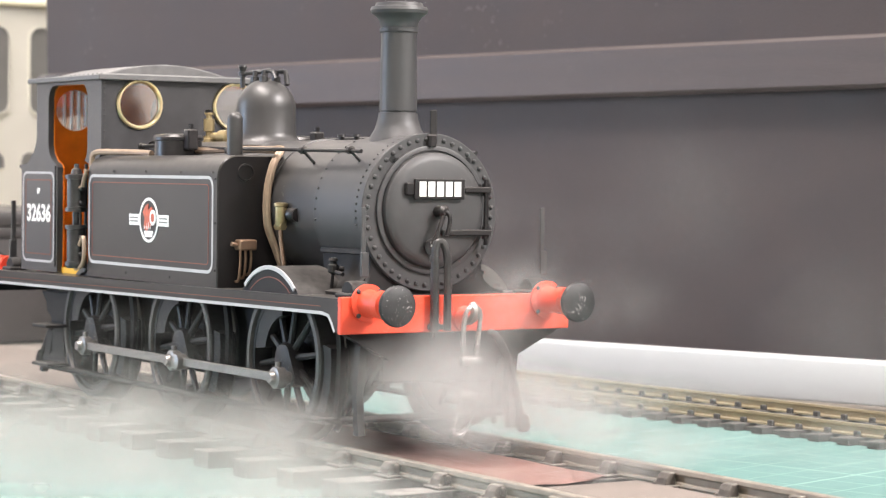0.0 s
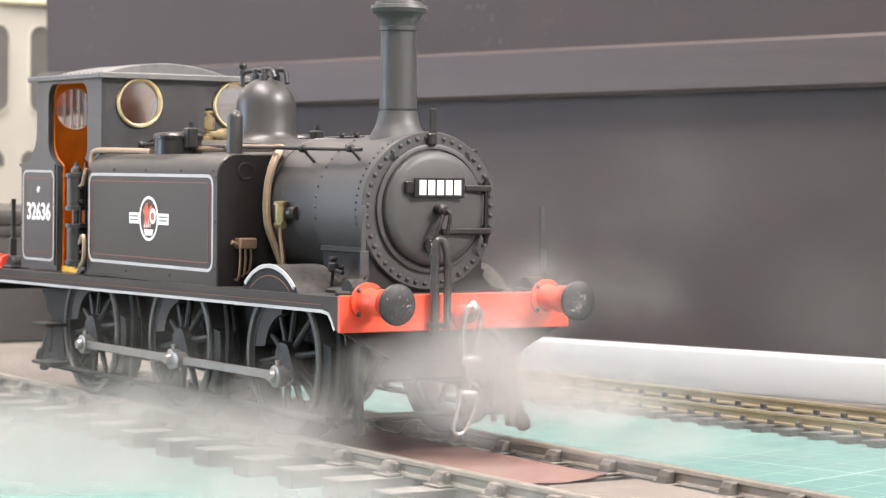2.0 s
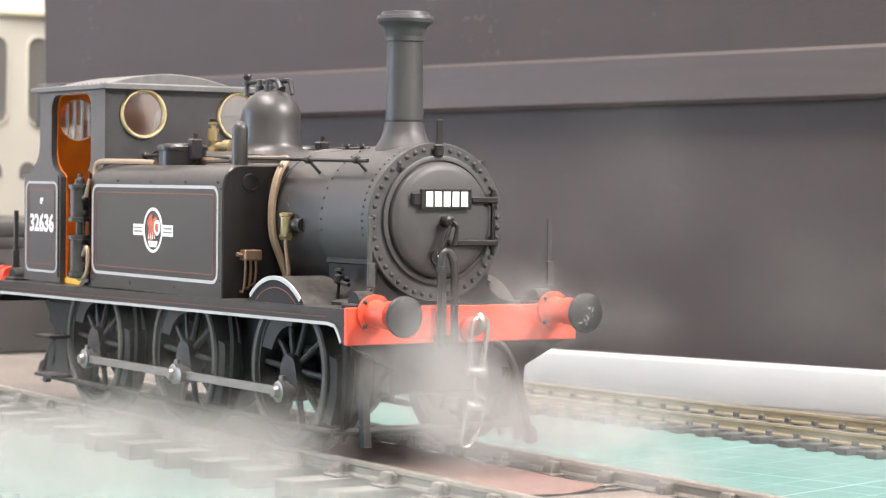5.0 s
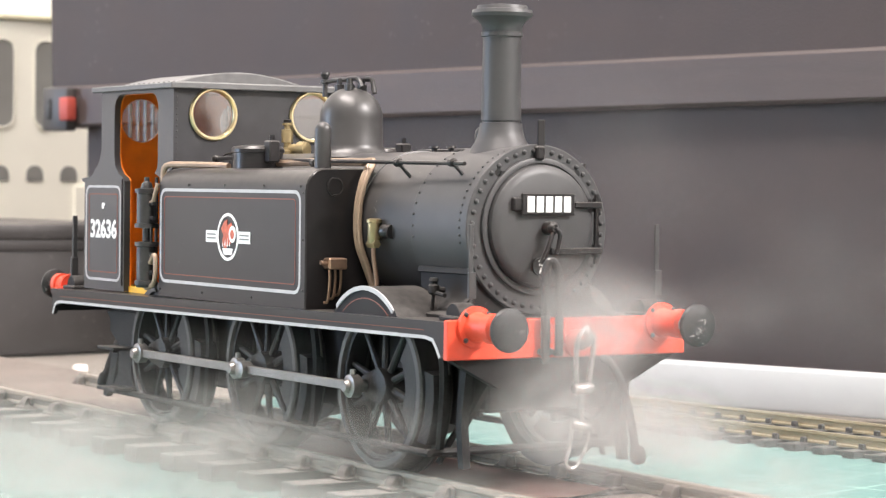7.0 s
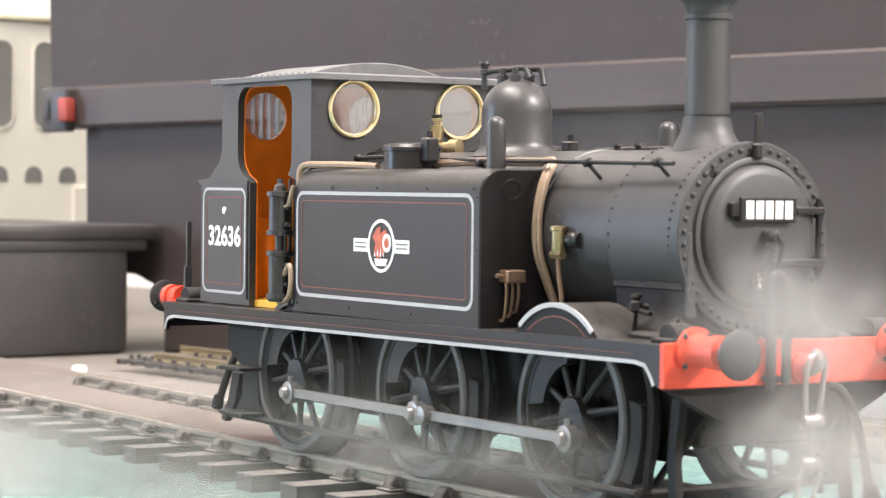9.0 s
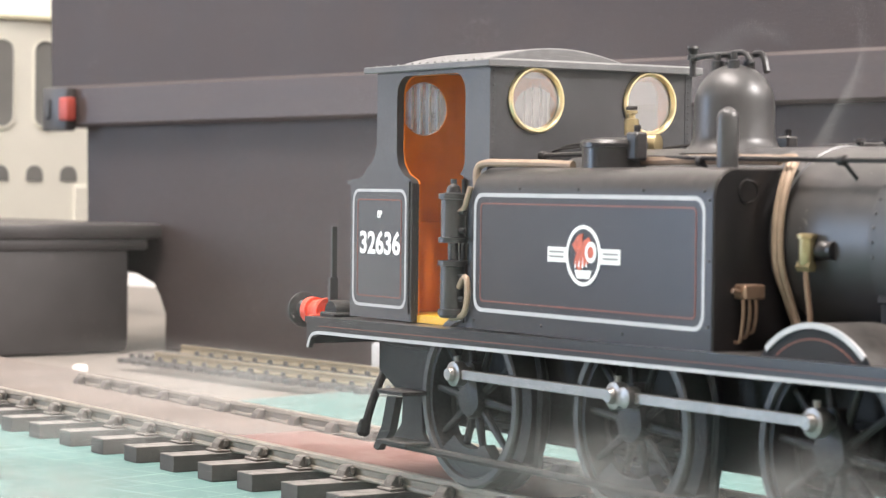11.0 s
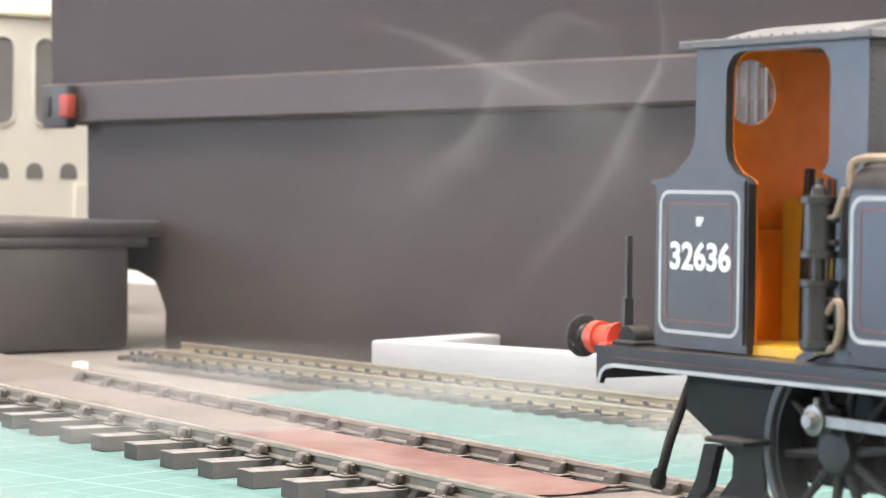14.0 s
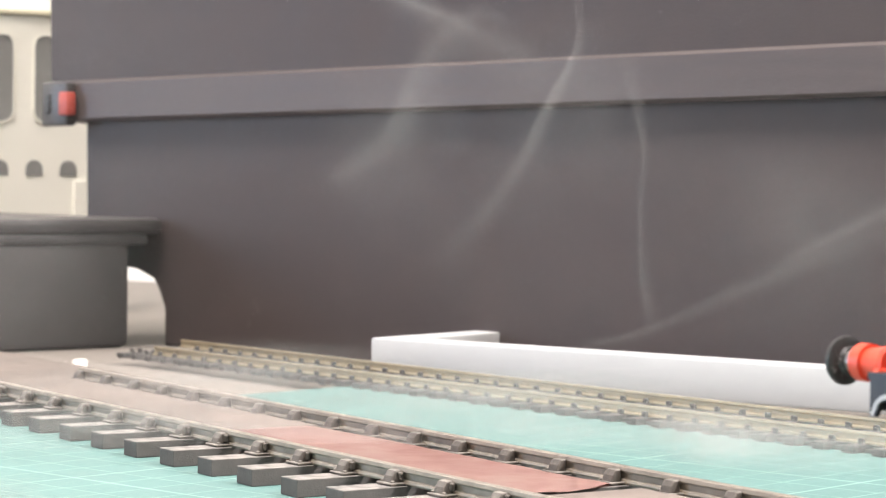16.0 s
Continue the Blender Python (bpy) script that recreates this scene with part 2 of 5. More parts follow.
def room():
    x0, x1, y0, y1, z0, z1 = -1300, 1700, -2100, 900, -760, 1650
    for name, b in (("floor", (x0, x1, y0, y1, z0 - 30, z0)), ("ceiling", (x0, x1, y0, y1, z1, z1 + 30)),
                    ("wall_west", (x0 - 40, x0, y0 - 40, y1 + 40, z0, z1)), ("wall_east", (x1, x1 + 40, y0 - 40, y1 + 40, z0, z1)),
                    ("wall_north", (x0, x1, y1, y1 + 40, z0, z1)), ("wall_south", (x0, x1, y0 - 40, y0, z0, z1))):
        finish(name, box(B(), *b), CARPET if name == "floor" else WALL, kind="structure")


room()


def bench():
    t = thing("bench", "pale dusty wooden workbench board under the model railway", "workbench", rz=TURN)
    part("tabletop", box(B(), -900, 700, -420, 520, GROUND - 30, GROUND - 2.2, 2), TABLE, t)
    for x in (-860, 620):
        for y in (-390, 450):
            part("leg", box(B(), x, x + 50, y, y + 50, -760, GROUND - 30), TABLE, t)


bench()


def cutting_mat():
    """A green self-healing mat with a centimetre grid of printed lines."""
    t = thing("cutting_mat", "green cutting mat with a printed pale centimetre grid", "cutting mat", rz=TURN)
    x0, x1, y0, y1 = MAT_X0, MAT_X0 + 600, -300, 150
    part("sheet", prism(B(), rounded(x0, x1, y0, y1, 8), "z", GROUND - 2.2, GROUND), MAT, t)
    bm = B()
    z = GROUND + 0.03
    for k in range(61):
        x, w = x0 + 10 * k, 0.14 if k % 5 else 0.3
        vs = [bm.verts.new(p) for p in ((x - w, y0 + 10, z), (x + w, y0 + 10, z), (x + w, y1 - 4, z), (x - w, y1 - 4, z))]
        bm.faces.new(vs)
    for k in range(45):
        y, w = y0 + 5 + 10 * k, 0.14 if k % 5 else 0.3
        vs = [bm.verts.new(p) for p in ((x0 + 5, y - w, z + 0.01), (x1 - 5, y - w, z + 0.01), (x1 - 5, y + w, z + 0.01), (x0 + 5, y + w, z + 0.01))]
        bm.faces.new(vs)
    part("printed_grid", bm, MAT_LINE, t, "pale printed grid lines", smooth=None)


MAT_X0 = -132
cutting_mat()

# ---------------------------------------------------------------- the wide track under the locomotive
PITCH, FIRST = 15.9, -28.0


def rail_section(s=1.0):
    """Half of a bullhead rail: width and height below the rail top."""
    half = [(0.45, 0.0), (0.72, -0.12), (0.75, -0.75), (0.6, -1.0), (0.22, -1.15), (0.2, -2.1), (0.5, -2.3), (0.6, -2.7), (0.5, -3.0)]
    return [(w * s, z * s) for w, z in half] + [(-w * s, z * s) for w, z in half[::-1]]


def chair_mesh():
    bm = B()
    box(bm, -2.3, 2.3, -3.6, 3.6, -3.05, -2.55, 0.15)
    for s in (-1, 1):
        prism(bm, [(s * 0.7, -2.6), (s * 2.9, -2.6), (s * 2.6, -1.5), (s * 2.0, -0.65), (s * 0.85, -0.55)], "x", -1.35, 1.35, 0.15)
    box(bm, -2.0, 2.0, -1.6, -0.72, -2.2, -0.8, 0.2)
    for x, y in ((-1.6, -2.7), (1.6, 2.7), (1.6, -2.7)):
        lathe(bm, (x, y, -2.6), (0, 0, 1), [(0, 0.5), (0.25, 0.45), (0.4, 0.25)], 6)
    bmesh.ops.scale(bm, vec=(0.001,) * 3, verts=bm.verts)
    me = bpy.data.meshes.new("chair")
    bm.to_mesh(me)
    bm.free()
    me.materials.append(CHAIR)
    return me


def sleeper_mesh(w, l, h):
    bm = box(B(), -w / 2, w / 2, -l / 2, l / 2, -h, 0, 0.12)
    bmesh.ops.scale(bm, vec=(0.001,) * 3, verts=bm.verts)
    me = bpy.data.meshes.new("sleeper")
    bm.to_mesh(me)
    bm.free()
    me.materials.append(SLEEPER)
    return me


def wide_track():
    t = thing("model_railway_track", "wide-gauge bullhead track with dark sleepers on the mat", "railway track")
    for y, x0, name in ((-16.7, -420, "near"), (16.7, -174, "far")):
        part("rail", prism(B(), [(y + w, z) for w, z in rail_section()], "x", x0, 420), RAIL, t, "tarnished brown bullhead rail", smooth=None)
        part("rail_head", box(B(), x0, 420, y - 0.5, y + 0.5, -0.02, 0.05, 0.02), RAIL_HEAD, t, "bright worn rail top", smooth=None)
    sm, cm = sleeper_mesh(5.8, 59, 3.1), chair_mesh()
    k = -24
    while FIRST + k * PITCH < 410:
        x = FIRST + k * PITCH
        far = x > -176
        if x < -410:
            k += 1
            continue
        sl = new("sleeper", sm)
        sl.parent = t
        sl.location = (x / 1000 + random.uniform(-0.2, 0.2) / 1000, (0 if far else -0.0), -3.08 / 1000)
        sl.rotation_euler[2] = radians(random.uniform(-0.5, 0.5))
        for y in (-16.7, 16.7) if far else (-16.7,):
            c = new("chair", cm)
            c.parent = t
            c.location = (x / 1000, y / 1000, 0)
            if y > 0:
                c.rotation_euler[2] = math.pi
        k += 1


wide_track()


def red_sheet():
    bm = B()
    n = 80
    rows = []
    for i in range(n + 1):
        x = -48 + i * 108 / n
        row = []
        for j, y in enumerate((-14.6, -12, -6, 0, 6, 11, 13.6)):
            edge = 0.0 if 0 < j < 6 else -0.25
            yy = y + (0 if 0 < j < 6 else 0.5 * noise.noise(Vector((x * 0.12, j, 3))))
            xx = x + (i / n) ** 8 * (5 * math.cos(y * 0.14) - 5)
            row.append(bm.verts.new((xx, yy, -2.5 + edge + 0.18 * noise.noise(Vector((x * 0.05, y * 0.1, 1.7))))))
        rows.append(row)
    for a, b in zip(rows, rows[1:]):
        for j in range(6):
            bm.faces.new((a[j], b[j], b[j + 1], a[j + 1]))
    bmesh.ops.solidify(bm, geom=bm.faces[:], thickness=0.4)
    ob = finish("red_sheet", bm, RED_SHEET, smooth=40)
    tagged(ob, "faded dusty red sheet laid between the rails", "plastic sheet")


red_sheet()


def card():
    """Brown card over the sleepers before and beyond the red sheet."""
    bm = box(B(), -174, -48.5, -14.6, 14.2, -2.9, -2.5, 0.1)
    box(bm, 61.0, 390, -14.4, 14.0, -2.95, -2.6, 0.1)
    box(bm, -420, -174.2, -14.6, 31.5, -2.9, -2.5, 0.1)
    ob = finish("brown_card", bm, CARD, smooth=None)
    tagged(ob, "dusty brown card laid over the sleepers between the rails", "card sheet")


card()

# ---------------------------------------------------------------- the narrow brass track behind
OO_A, OO_B = Vector((-262.6, 89.6, 0)), Vector((18.0, 117.9, 0))


def narrow_track():
    d = OO_B - OO_A
    ang = math.degrees(math.atan2(d.y, d.x))
    t = thing("brass_model_track", "narrow-gauge flexible track with dusty brass rails", "railway track", at=(OO_A.x, OO_A.y, 0), rz=ang)
    top = -2.2
    for y, x0 in ((-11.3, 0), (11.3, -22)):
        sec = [(0.45, 0), (0.5, -0.5), (0.18, -0.8), (0.18, -1.9), (0.95, -2.1), (0.95, -2.45)]
        sec = sec + [(-w, z) for w, z in sec[::-1]]
        part("rail", prism(B(), [(y + w, top + z) for w, z in sec], "x", x0, 520), SAND, t, "dusty brass rail", smooth=None)
    bm = box(B(), -1.6, 1.6, -17, 17, GROUND, top - 2.45, 0.15)
    for y in (-11.3, 11.3):
        for s in (-1, 1):
            box(bm, -0.7, 0.7, y + s * 1.35 - 0.5, y + s * 1.35 + 0.5, top - 2.5, top - 1.3, 0.15)
    bmesh.ops.scale(bm, vec=(0.001,) * 3, verts=bm.verts)
    me = bpy.data.meshes.new("sleeper")
    bm.to_mesh(me)
    bm.free()
    me.materials.append(OO_SLEEPER)
    for k in range(66):
        s = new("sleeper", me)
        s.parent = t
        s.location = ((-11 + k * 8.0) / 1000, 0, 0)
    bm = box(B(), -13, 520, -14, -12.5, GROUND, GROUND + 0.8)
    box(bm, -13, 520, 12.5, 14, GROUND, GROUND + 0.8)
    part("sleeper_web", bm, OO_SLEEPER, t)


narrow_track()

# ---------------------------------------------------------------- the storage box, the foam, the tray, the cream model behind


def storage_box():
    t = thing("storage_box", "large black plastic storage box with a moulded lip and latch", "storage box", at=(-334.9, 119.5, 0), rz=TURN)
    out = [(-5, GROUND - 2), (-5, 4), (-8, 10), (-11, 14), (-20, 17), (-46, 18.5), (-47, 70), (620, 76), (620, GROUND - 2)]
    part("body", prism(B(), out, "y", 0, 330, 1.0), BOX, t)
    part("lip", prism(B(), [(-62, 66.4), (640, 74.2), (640, 87.2), (-62, 80.4)], "y", -5, 340, 1.0), BOX_LIP, t, "scuffed moulded lip")
    part("lid", prism(B(), [(-62, 79.0), (640, 85.8), (640, 170), (-65, 170)], "y", -3.2, 340, 0.6), BOX, t)
    c = part("latch", box(B(), -60, -46.0, -9, -4.5, 65, 80, 1, 2), CRATE, t, "black latch")
    box_ = box(B(), -57.5, -54.5, -9.8, -8.5, 69, 76, 0.8, 2)
    part("latch_hook", box_, STEEL_GREY, c, "grey latch hook")
    part("latch_button", box(B(), -49.2, -44.2, -10.2, -6, 68.5, 76.5, 0.8, 2), LATCH_RED, c, "red latch button")


LATCH_RED = material("faded_red_plastic", (0.42, 0.07, 0.05), 0.5, 0, 0.15, 200)
STEEL_GREY = material("grey_zinc", (0.045, 0.045, 0.045), 0.5, 0.0, 0.2, 300)
storage_box()


def foam():
    t = thing("foam_packing", "white foam packing strips in an angle behind the narrow track", "foam packing", at=(-190, 110, 0), rz=19.5)
    part("strip", box(B(), 0, 420, 0, 10, GROUND, 4.0, 0.6, 2), FOAM, t)
    part("strip", box(B(), 0, 10, 10.2, 92, GROUND, 4.0, 0.6, 2), FOAM, t)


foam()


def plug():
    ob = finish("white_plug", lathe(B(), (0, 0, GROUND - 2.2), (0, 0, 1), [(0, 2.3), (1.6, 2.3), (2.1, 1.9), (2.3, 0.8)], 24), TAN, smooth=40)
    ob.location = (-0.272, 0.059, 0)
    tagged(ob, "small round white plug lying on the bench", "plug")


plug()


def tray():
    t = thing("plastic_tray", "black plastic tray with a wide rim standing on the bench", "tray", at=(-343, 105, 0), rz=7)
    part("body", box(B(), -130, 5, -200, 0, GROUND - 2.2, 28, 3, 2), CRATE, t)
    part("rim", box(B(), -140, 7, -210, 11, 29.0, 34.2, 1.5, 2), CRATE, t)
    part("rim_fillet", box(B(), -130, 6, -204, 6, 25.5, 29.2, 1.0, 2), CRATE, t)


tray()


def cream_model():
    t = thing("model_building", "cream model building front with round-headed windows", "model building", at=(-520, 0, 0))
    w = part("wall", box(B(), -30, 0, -60, 178, GROUND - 2.2, 180, 1), CREAM, t)
    part("ledge", box(B(), 0, 2.5, -60, 178.5, 112.5, 114.5, 0.4), CREAM_DARK, w, "beige string course")
    part("plinth", box(B(), 0, 1.5, 163, 178, 30, 46, 0.3), CREAM, w)
    for k in range(6):
        y = 150.5 - 18.2 * k
        f = part("window", band(B(), rounded(y - 5.2, y + 5.2, 69, 105, 5.1, 6), rounded(y - 4.5, y + 4.5, 69.7, 104.3, 4.4, 6), "x", -0.5, 0.8), CREAM, t)
        part("pane", prism(B(), rounded(y - 4.5, y + 4.5, 69.7, 104.3, 4.4, 6), "x", 0.05, 0.3), WINDOW_GREY, f, "grey pane")
    for k in range(9):
        y = 160.8 - 14.7 * k
        out = [(y - 3.6, 47.8), (y + 3.6, 47.8)] + [(y + 3.6 * math.cos(a * math.pi / 8), 50.6 + 3.6 * math.sin(a * math.pi / 8)) for a in range(9)]
        part("arched_opening", prism(B(), out, "x", 0.05, 0.3), WINDOW_GREY, t, "dark arched opening")


CREAM_DARK = material("beige_card_edge", (0.55, 0.52, 0.38), 0.7, 0, 0.1, 60)
cream_model()

# ---------------------------------------------------------------- the locomotive, in its own space: x ahead, front axle at 0, rail top at 0
loco = thing("tank_locomotive", "black model steam tank locomotive with red buffer beams and lined panels", "model locomotive")
SIDE, CAB_SIDE = 22.4, 19.7
AXLES = (0.0, -42.05, -84.1)
WHEEL_R, THROW, PHASE = 14.0, 4.2, radians(-46)


def rise(x):
    return 25.5 + 0.009 * (x + 52)


def sheet(name, outline, y0, y1, mat, parent, label="", smooth=35):
    return part(name, prism(B(), outline, "y", y0, y1), mat, parent, label, smooth)


def arc(cx, cz, r, a0, a1, n=8):
    return [(cx + r * math.cos(radians(a0 + (a1 - a0) * k / n)), cz + r * math.sin(radians(a0 + (a1 - a0) * k / n))) for k in range(n + 1)]


def share(name, bm, mat):
    """One small mesh for many alike pieces."""
    bmesh.ops.scale(bm, vec=(0.001,) * 3, verts=bm.verts)
    me = bpy.data.meshes.new(name)
    bm.to_mesh(me)
    bm.free()
    me.materials.append(mat)
    return me


def piece(name, me, parent, at, rot=(0, 0, 0)):
    ob = new(name, me)
    ob.parent = parent
    ob.location = [v / 1000 for v in at]
    ob.rotation_euler = [radians(a) for a in rot]
    return ob


RIVET = share("rivet", lathe(B(), (0, 0, 0), (0, 0, 1), [(0, 0.46), (0.24, 0.40), (0.42, 0.16)], 8), SMOKEBOX)
RIVET_SMALL = share("rivet", lathe(B(), (0, 0, 0), (0, 0, 1), [(0, 0.25), (0.16, 0.2), (0.24, 0.07)], 6), BOILER)

# --- footplate, valances, beams


def footplate():
    outline = [(x, rise(x) + dz) for x, dz in ((-130.5, 0), (27, 0), (27, -1.0), (-130.5, -1.0))]
    plate = sheet("running_plate", outline, -23.2, 23.2, BLACK, loco)
    for s in (-1, 1):
        low = [(x, rise(x) - 2.9) for x in (20.5, -126.5)]
        out = [(26.8, rise(27) - 1.0), (-130.4, rise(-130) - 1.0), (-130.4, rise(-130) - 5.4), (-129.4, rise(-130) - 5.4)]
        out += [(-128.6, rise(-128) - 3.6), (-126.5, rise(-126) - 2.9), (20.5, rise(20) - 2.9), (23.0, rise(23) - 3.4), (24.6, rise(24) - 5.6), (26.8, rise(26) - 6.0)]
        v = sheet("valance", out, s * 22.2, s * 22.9, BLACK, loco)
        way = [(-130.0, rise(-130) - 5.3), (-129.2, rise(-128) - 3.7), (-128.2, rise(-127) - 3.0), (-126.3, rise(-126) - 2.65), (20.3, rise(20) - 2.65), (22.7, rise(22) - 3.0), (23.8, rise(23) - 4.2), (24.8, rise(24) - 5.7)]
        bm = B()
        for (xa, za), (xb, zb) in zip(way, way[1:]):
            dx, dz = xb - xa, zb - za
            L = math.hypot(dx, dz)
            nx, nz = -dz / L * 0.28, dx / L * 0.28
            prism(bm, [(xa - nx, za - nz), (xb - nx, zb - nz), (xb + nx, zb + nz), (xa + nx, za + nz)], "y", s * 22.9, s * 22.98)
        part("lining", bm, LINE_WHITE, v, "white lining along the valance", smooth=None)
        sheet("red_line", [(-126, rise(-126) - 1.45), (20, rise(20) - 1.45), (20, rise(20) - 1.6), (-126, rise(-126) - 1.6)], s * 22.9, s * 22.95, LINE_RED, v, "thin red line")


footplate()


def buffer_beam(x, s):
    """A red beam with its two buffers; s is +1 at the front."""
    t = part("buffer_beam", box(B(), *sorted((x, x + s * 1.2)), -23.4 if s > 0 else -22.1, 23.4 if s > 0 else 22.1, 20.2, rise(x) + 0.3, 0.15), RED, loco, "bright red buffer beam")
    xb = x + s * 1.2
    ram_end, k_ = (9.0, 1.0) if s > 0 else (8.2, 0.9)
    for y in (-18.3, 18.3):
        bm = lathe(B(), (xb, y, 25.4), (s, 0, 0), [(0, 3.3 * k_ ** 3), (0.6, 3.3 * k_ ** 3), (0.7, 2.45), (1.2, 2.25), (4.6 * k_, 1.95), (4.7 * k_, 2.4), (6.6 * k_, 2.4), (6.7 * k_, 1.7)], 32)
        h = part("buffer_housing", bm, RED, t)
        for k in range(4):
            a = radians(45 + 90 * k)
            piece("bolt", RIVET, h, (xb + s * 0.55, y + 2.9 * k_ ** 3 * math.cos(a), 25.4 + 2.9 * k_ ** 3 * math.sin(a)), (0, 90 * s, 0))
        part("buffer_ram", lathe(B(), (xb + s * 5.8, y, 25.4), (s, 0, 0), [(0, 1.5), (ram_end - 5.8, 1.5)], 20), STEEL, t, "bright steel buffer ram")
        bm = lathe(B(), (xb + s * ram_end, y, 25.4), (s, 0, 0), [(-0.6, 1.8 * k_), (0, 2.1 * k_), (0.25, 3.1 * k_), (0.5, 3.45 * k_), (0.9, 3.5 * k_), (1.25, 3.3 * k_), (1.6, 2.3 * k_), (1.75, 1.0)], 36)
        part("buffer_head", bm, BUFFER, t, "worn dark steel buffer head")
        # lamp iron behind the buffer
        bm = box(B(), x + 0.2, x + 0.8, y - 0.9, y + 0.5, rise(x) + 3.6, 34.0, 0.1) if s > 0 else box(B(), x + 0.3, x + 0.9, y - 0.5, y + 0.5, rise(x), 40.3, 0.1)
        if s > 0:
            box(bm, x + 0.1, x + 0.5, y - 0.8, y + 0.1, 33.5, 41.6, 0.12)
        else:
            box(bm, x + 0.2, x + 1.0, y - 0.9, y + 0.7, rise(x), 31.5, 0.1)
        part("lamp_iron", bm, SMOKEBOX, t)
        bm = box(B(), *sorted((x - s * 5.5, x - s * 0.2)), y - 2.6, y + 2.6, rise(x) - 0.2, rise(x) + 0.8, 0.3)
        lathe(bm, (x - s * 2.6, y, rise(x) + 0.7), (0, 1, 0), [(-1.7, 2.0), (-1.4, 2.15), (1.4, 2.15), (1.7, 2.0)], 20)
        part("lamp_bracket", bm, BLACK_DULL, t)
    return t


STEEL_DARK = material("blackened_metal", (0.055, 0.054, 0.054), 0.34, 0.4, 0.2, 800)
BUFFER = material("worn_buffer_steel", (0.028, 0.028, 0.029), 0.5, 0.1, 0.4, 900, 0.15, 5000, chips=0.9, chip_scale=2300, rare=1.22, chip_colour=(0.3, 0.29, 0.28))
FRONT_BEAM = buffer_beam(26.6, 1)
REAR_BEAM = buffer_beam(-129.8, -1)
# added black plate that hides the red inner face of the beam
part("beam_backing", box(B(), -129.79, -129.2, -22.05, 22.05, 20.1, 24.0), BLACK_DULL, REAR_BEAM)


def couplings():
    # front hook with a screw coupling: upper shackle, screw, crossbars, lower link hanging askew
    bm = tube(B(), [(28, 1.0, 22.2), (29.4, 1.0, 22.2), (30.8, 1.0, 22.6), (31.7, 1.0, 23.8), (30.6, 1.0, 24.8)], 0.85)
    part("draw_hook", bm, STEEL, FRONT_BEAM, "bright steel draw hook")
    part("hook_plate", lathe(B(), (27.8, 1.0, 22.4), (1, 0, 0), [(0, 2.3), (0.7, 2.2), (1.0, 1.2)], 16), RED, FRONT_BEAM)
    x = 31.2
    part("coupling_shackle", tube(B(), [(x, -1.0, 15.6), (x, -1.1, 20.5), (x, -0.5, 23.8), (x, 1.0, 24.6), (x, 2.3, 23.6), (x, 2.0, 20.0), (x, 1.3, 15.6)], 0.42, 8), STEEL, FRONT_BEAM, "bright steel shackle")
    part("coupling_crossbar", lathe(B(), (x, -1.6, 15.3), (0, 1, 0), [(0, 0.7), (0.6, 1.0), (3.2, 1.0), (3.8, 0.7)], 14), STEEL, FRONT_BEAM)
    part("coupling_screw", rod(B(), (x, 0.1, 15.2), (x, -0.1, 9.0), 0.5, 10), ROD, FRONT_BEAM)
    part("coupling_crossbar", lathe(B(), (x, -2.0, 9.6), (0, 1, -0.12), [(0, 0.7), (0.5, 0.95), (3.2, 0.95), (3.7, 0.7)], 14), STEEL, FRONT_BEAM)
    part("coupling_weight", tube(B(), [(x, -0.2, 11.4), (x + 0.6, 0.9, 11.0), (x + 0.7, 1.6, 10.2)], 0.4, 8), ROD, FRONT_BEAM)
    part("coupling_link", tube(B(), [(x, -1.6, 9.4), (x + 0.3, -2.4, 6.2), (x + 0.5, -3.2, 3.6), (x + 0.5, -2.4, 2.7), (x + 0.5, -1.0, 3.2), (x + 0.3, 0.9, 6.2), (x, 1.8, 9.0)], 0.33, 8), STEEL, FRONT_BEAM, "bright steel coupling link")
    # rear hook
    bm = tube(B(), [(-131, 0, 23.5), (-133.4, 0, 23.6), (-135, 0, 24.8), (-134.6, 0, 26.2)], 0.8)
    part("draw_hook", bm, STEEL, REAR_BEAM)
    # brake hoses
    part("standpipe", tube(B(), [(28.8, -5.5, 19.4), (28.8, -5.5, 28), (28.8, -5.5, 34.5)], 0.75, 10), STEEL_DARK, FRONT_BEAM)
    part("swan_neck", tube(B(), [(28.8, -5.5, 34.2), (28.8, -5.0, 35.5), (29.2, -4.1, 35.4), (29.6, -3.5, 33.0), (29.6, -3.4, 28), (29.6, -3.4, 20.5)], 0.72, 10), STEEL_DARK, FRONT_BEAM)
    for z, r in ((32.8, 1.0), (21.2, 1.15)):
        part("standpipe_collar", rod(B(), (28.8, -5.5, z - 0.5), (28.8, -5.5, z + 0.5), r, 8), STEEL_DARK, FRONT_BEAM)
    part("pipe_clip", box(B(), 27.7, 29.2, -6.4, -2.6, 20.7, 21.5, 0.15), STEEL_DARK, FRONT_BEAM)
    part("brake_hose", tube(B(), [(28.5, 6.0, 19.8), (30.0, 6.6, 19.2), (31.0, 8.0, 16), (31.4, 9.4, 11), (31.2, 10.8, 6), (31.2, 11.2, 3.8)], 0.7, 10), BLACK_DULL, FRONT_BEAM, "black rubber brake hose")
    part("hose_coupling", lathe(B(), (31.2, 11.2, 5.6), (0, 0.15, -1), [(0, 1.0), (1.2, 1.3), (2.4, 1.3), (3.0, 0.8)], 10), BLACK_DULL, FRONT_BEAM)
    part("brake_hose", tube(B(), [(-131, -4.3, 19.5), (-132.4, -4.3, 18.5), (-133, -5.4, 15), (-132.5, -8, 10), (-132, -10.0, 5)], 0.75, 10), BLACK_DULL, REAR_BEAM, "black rubber brake hose")
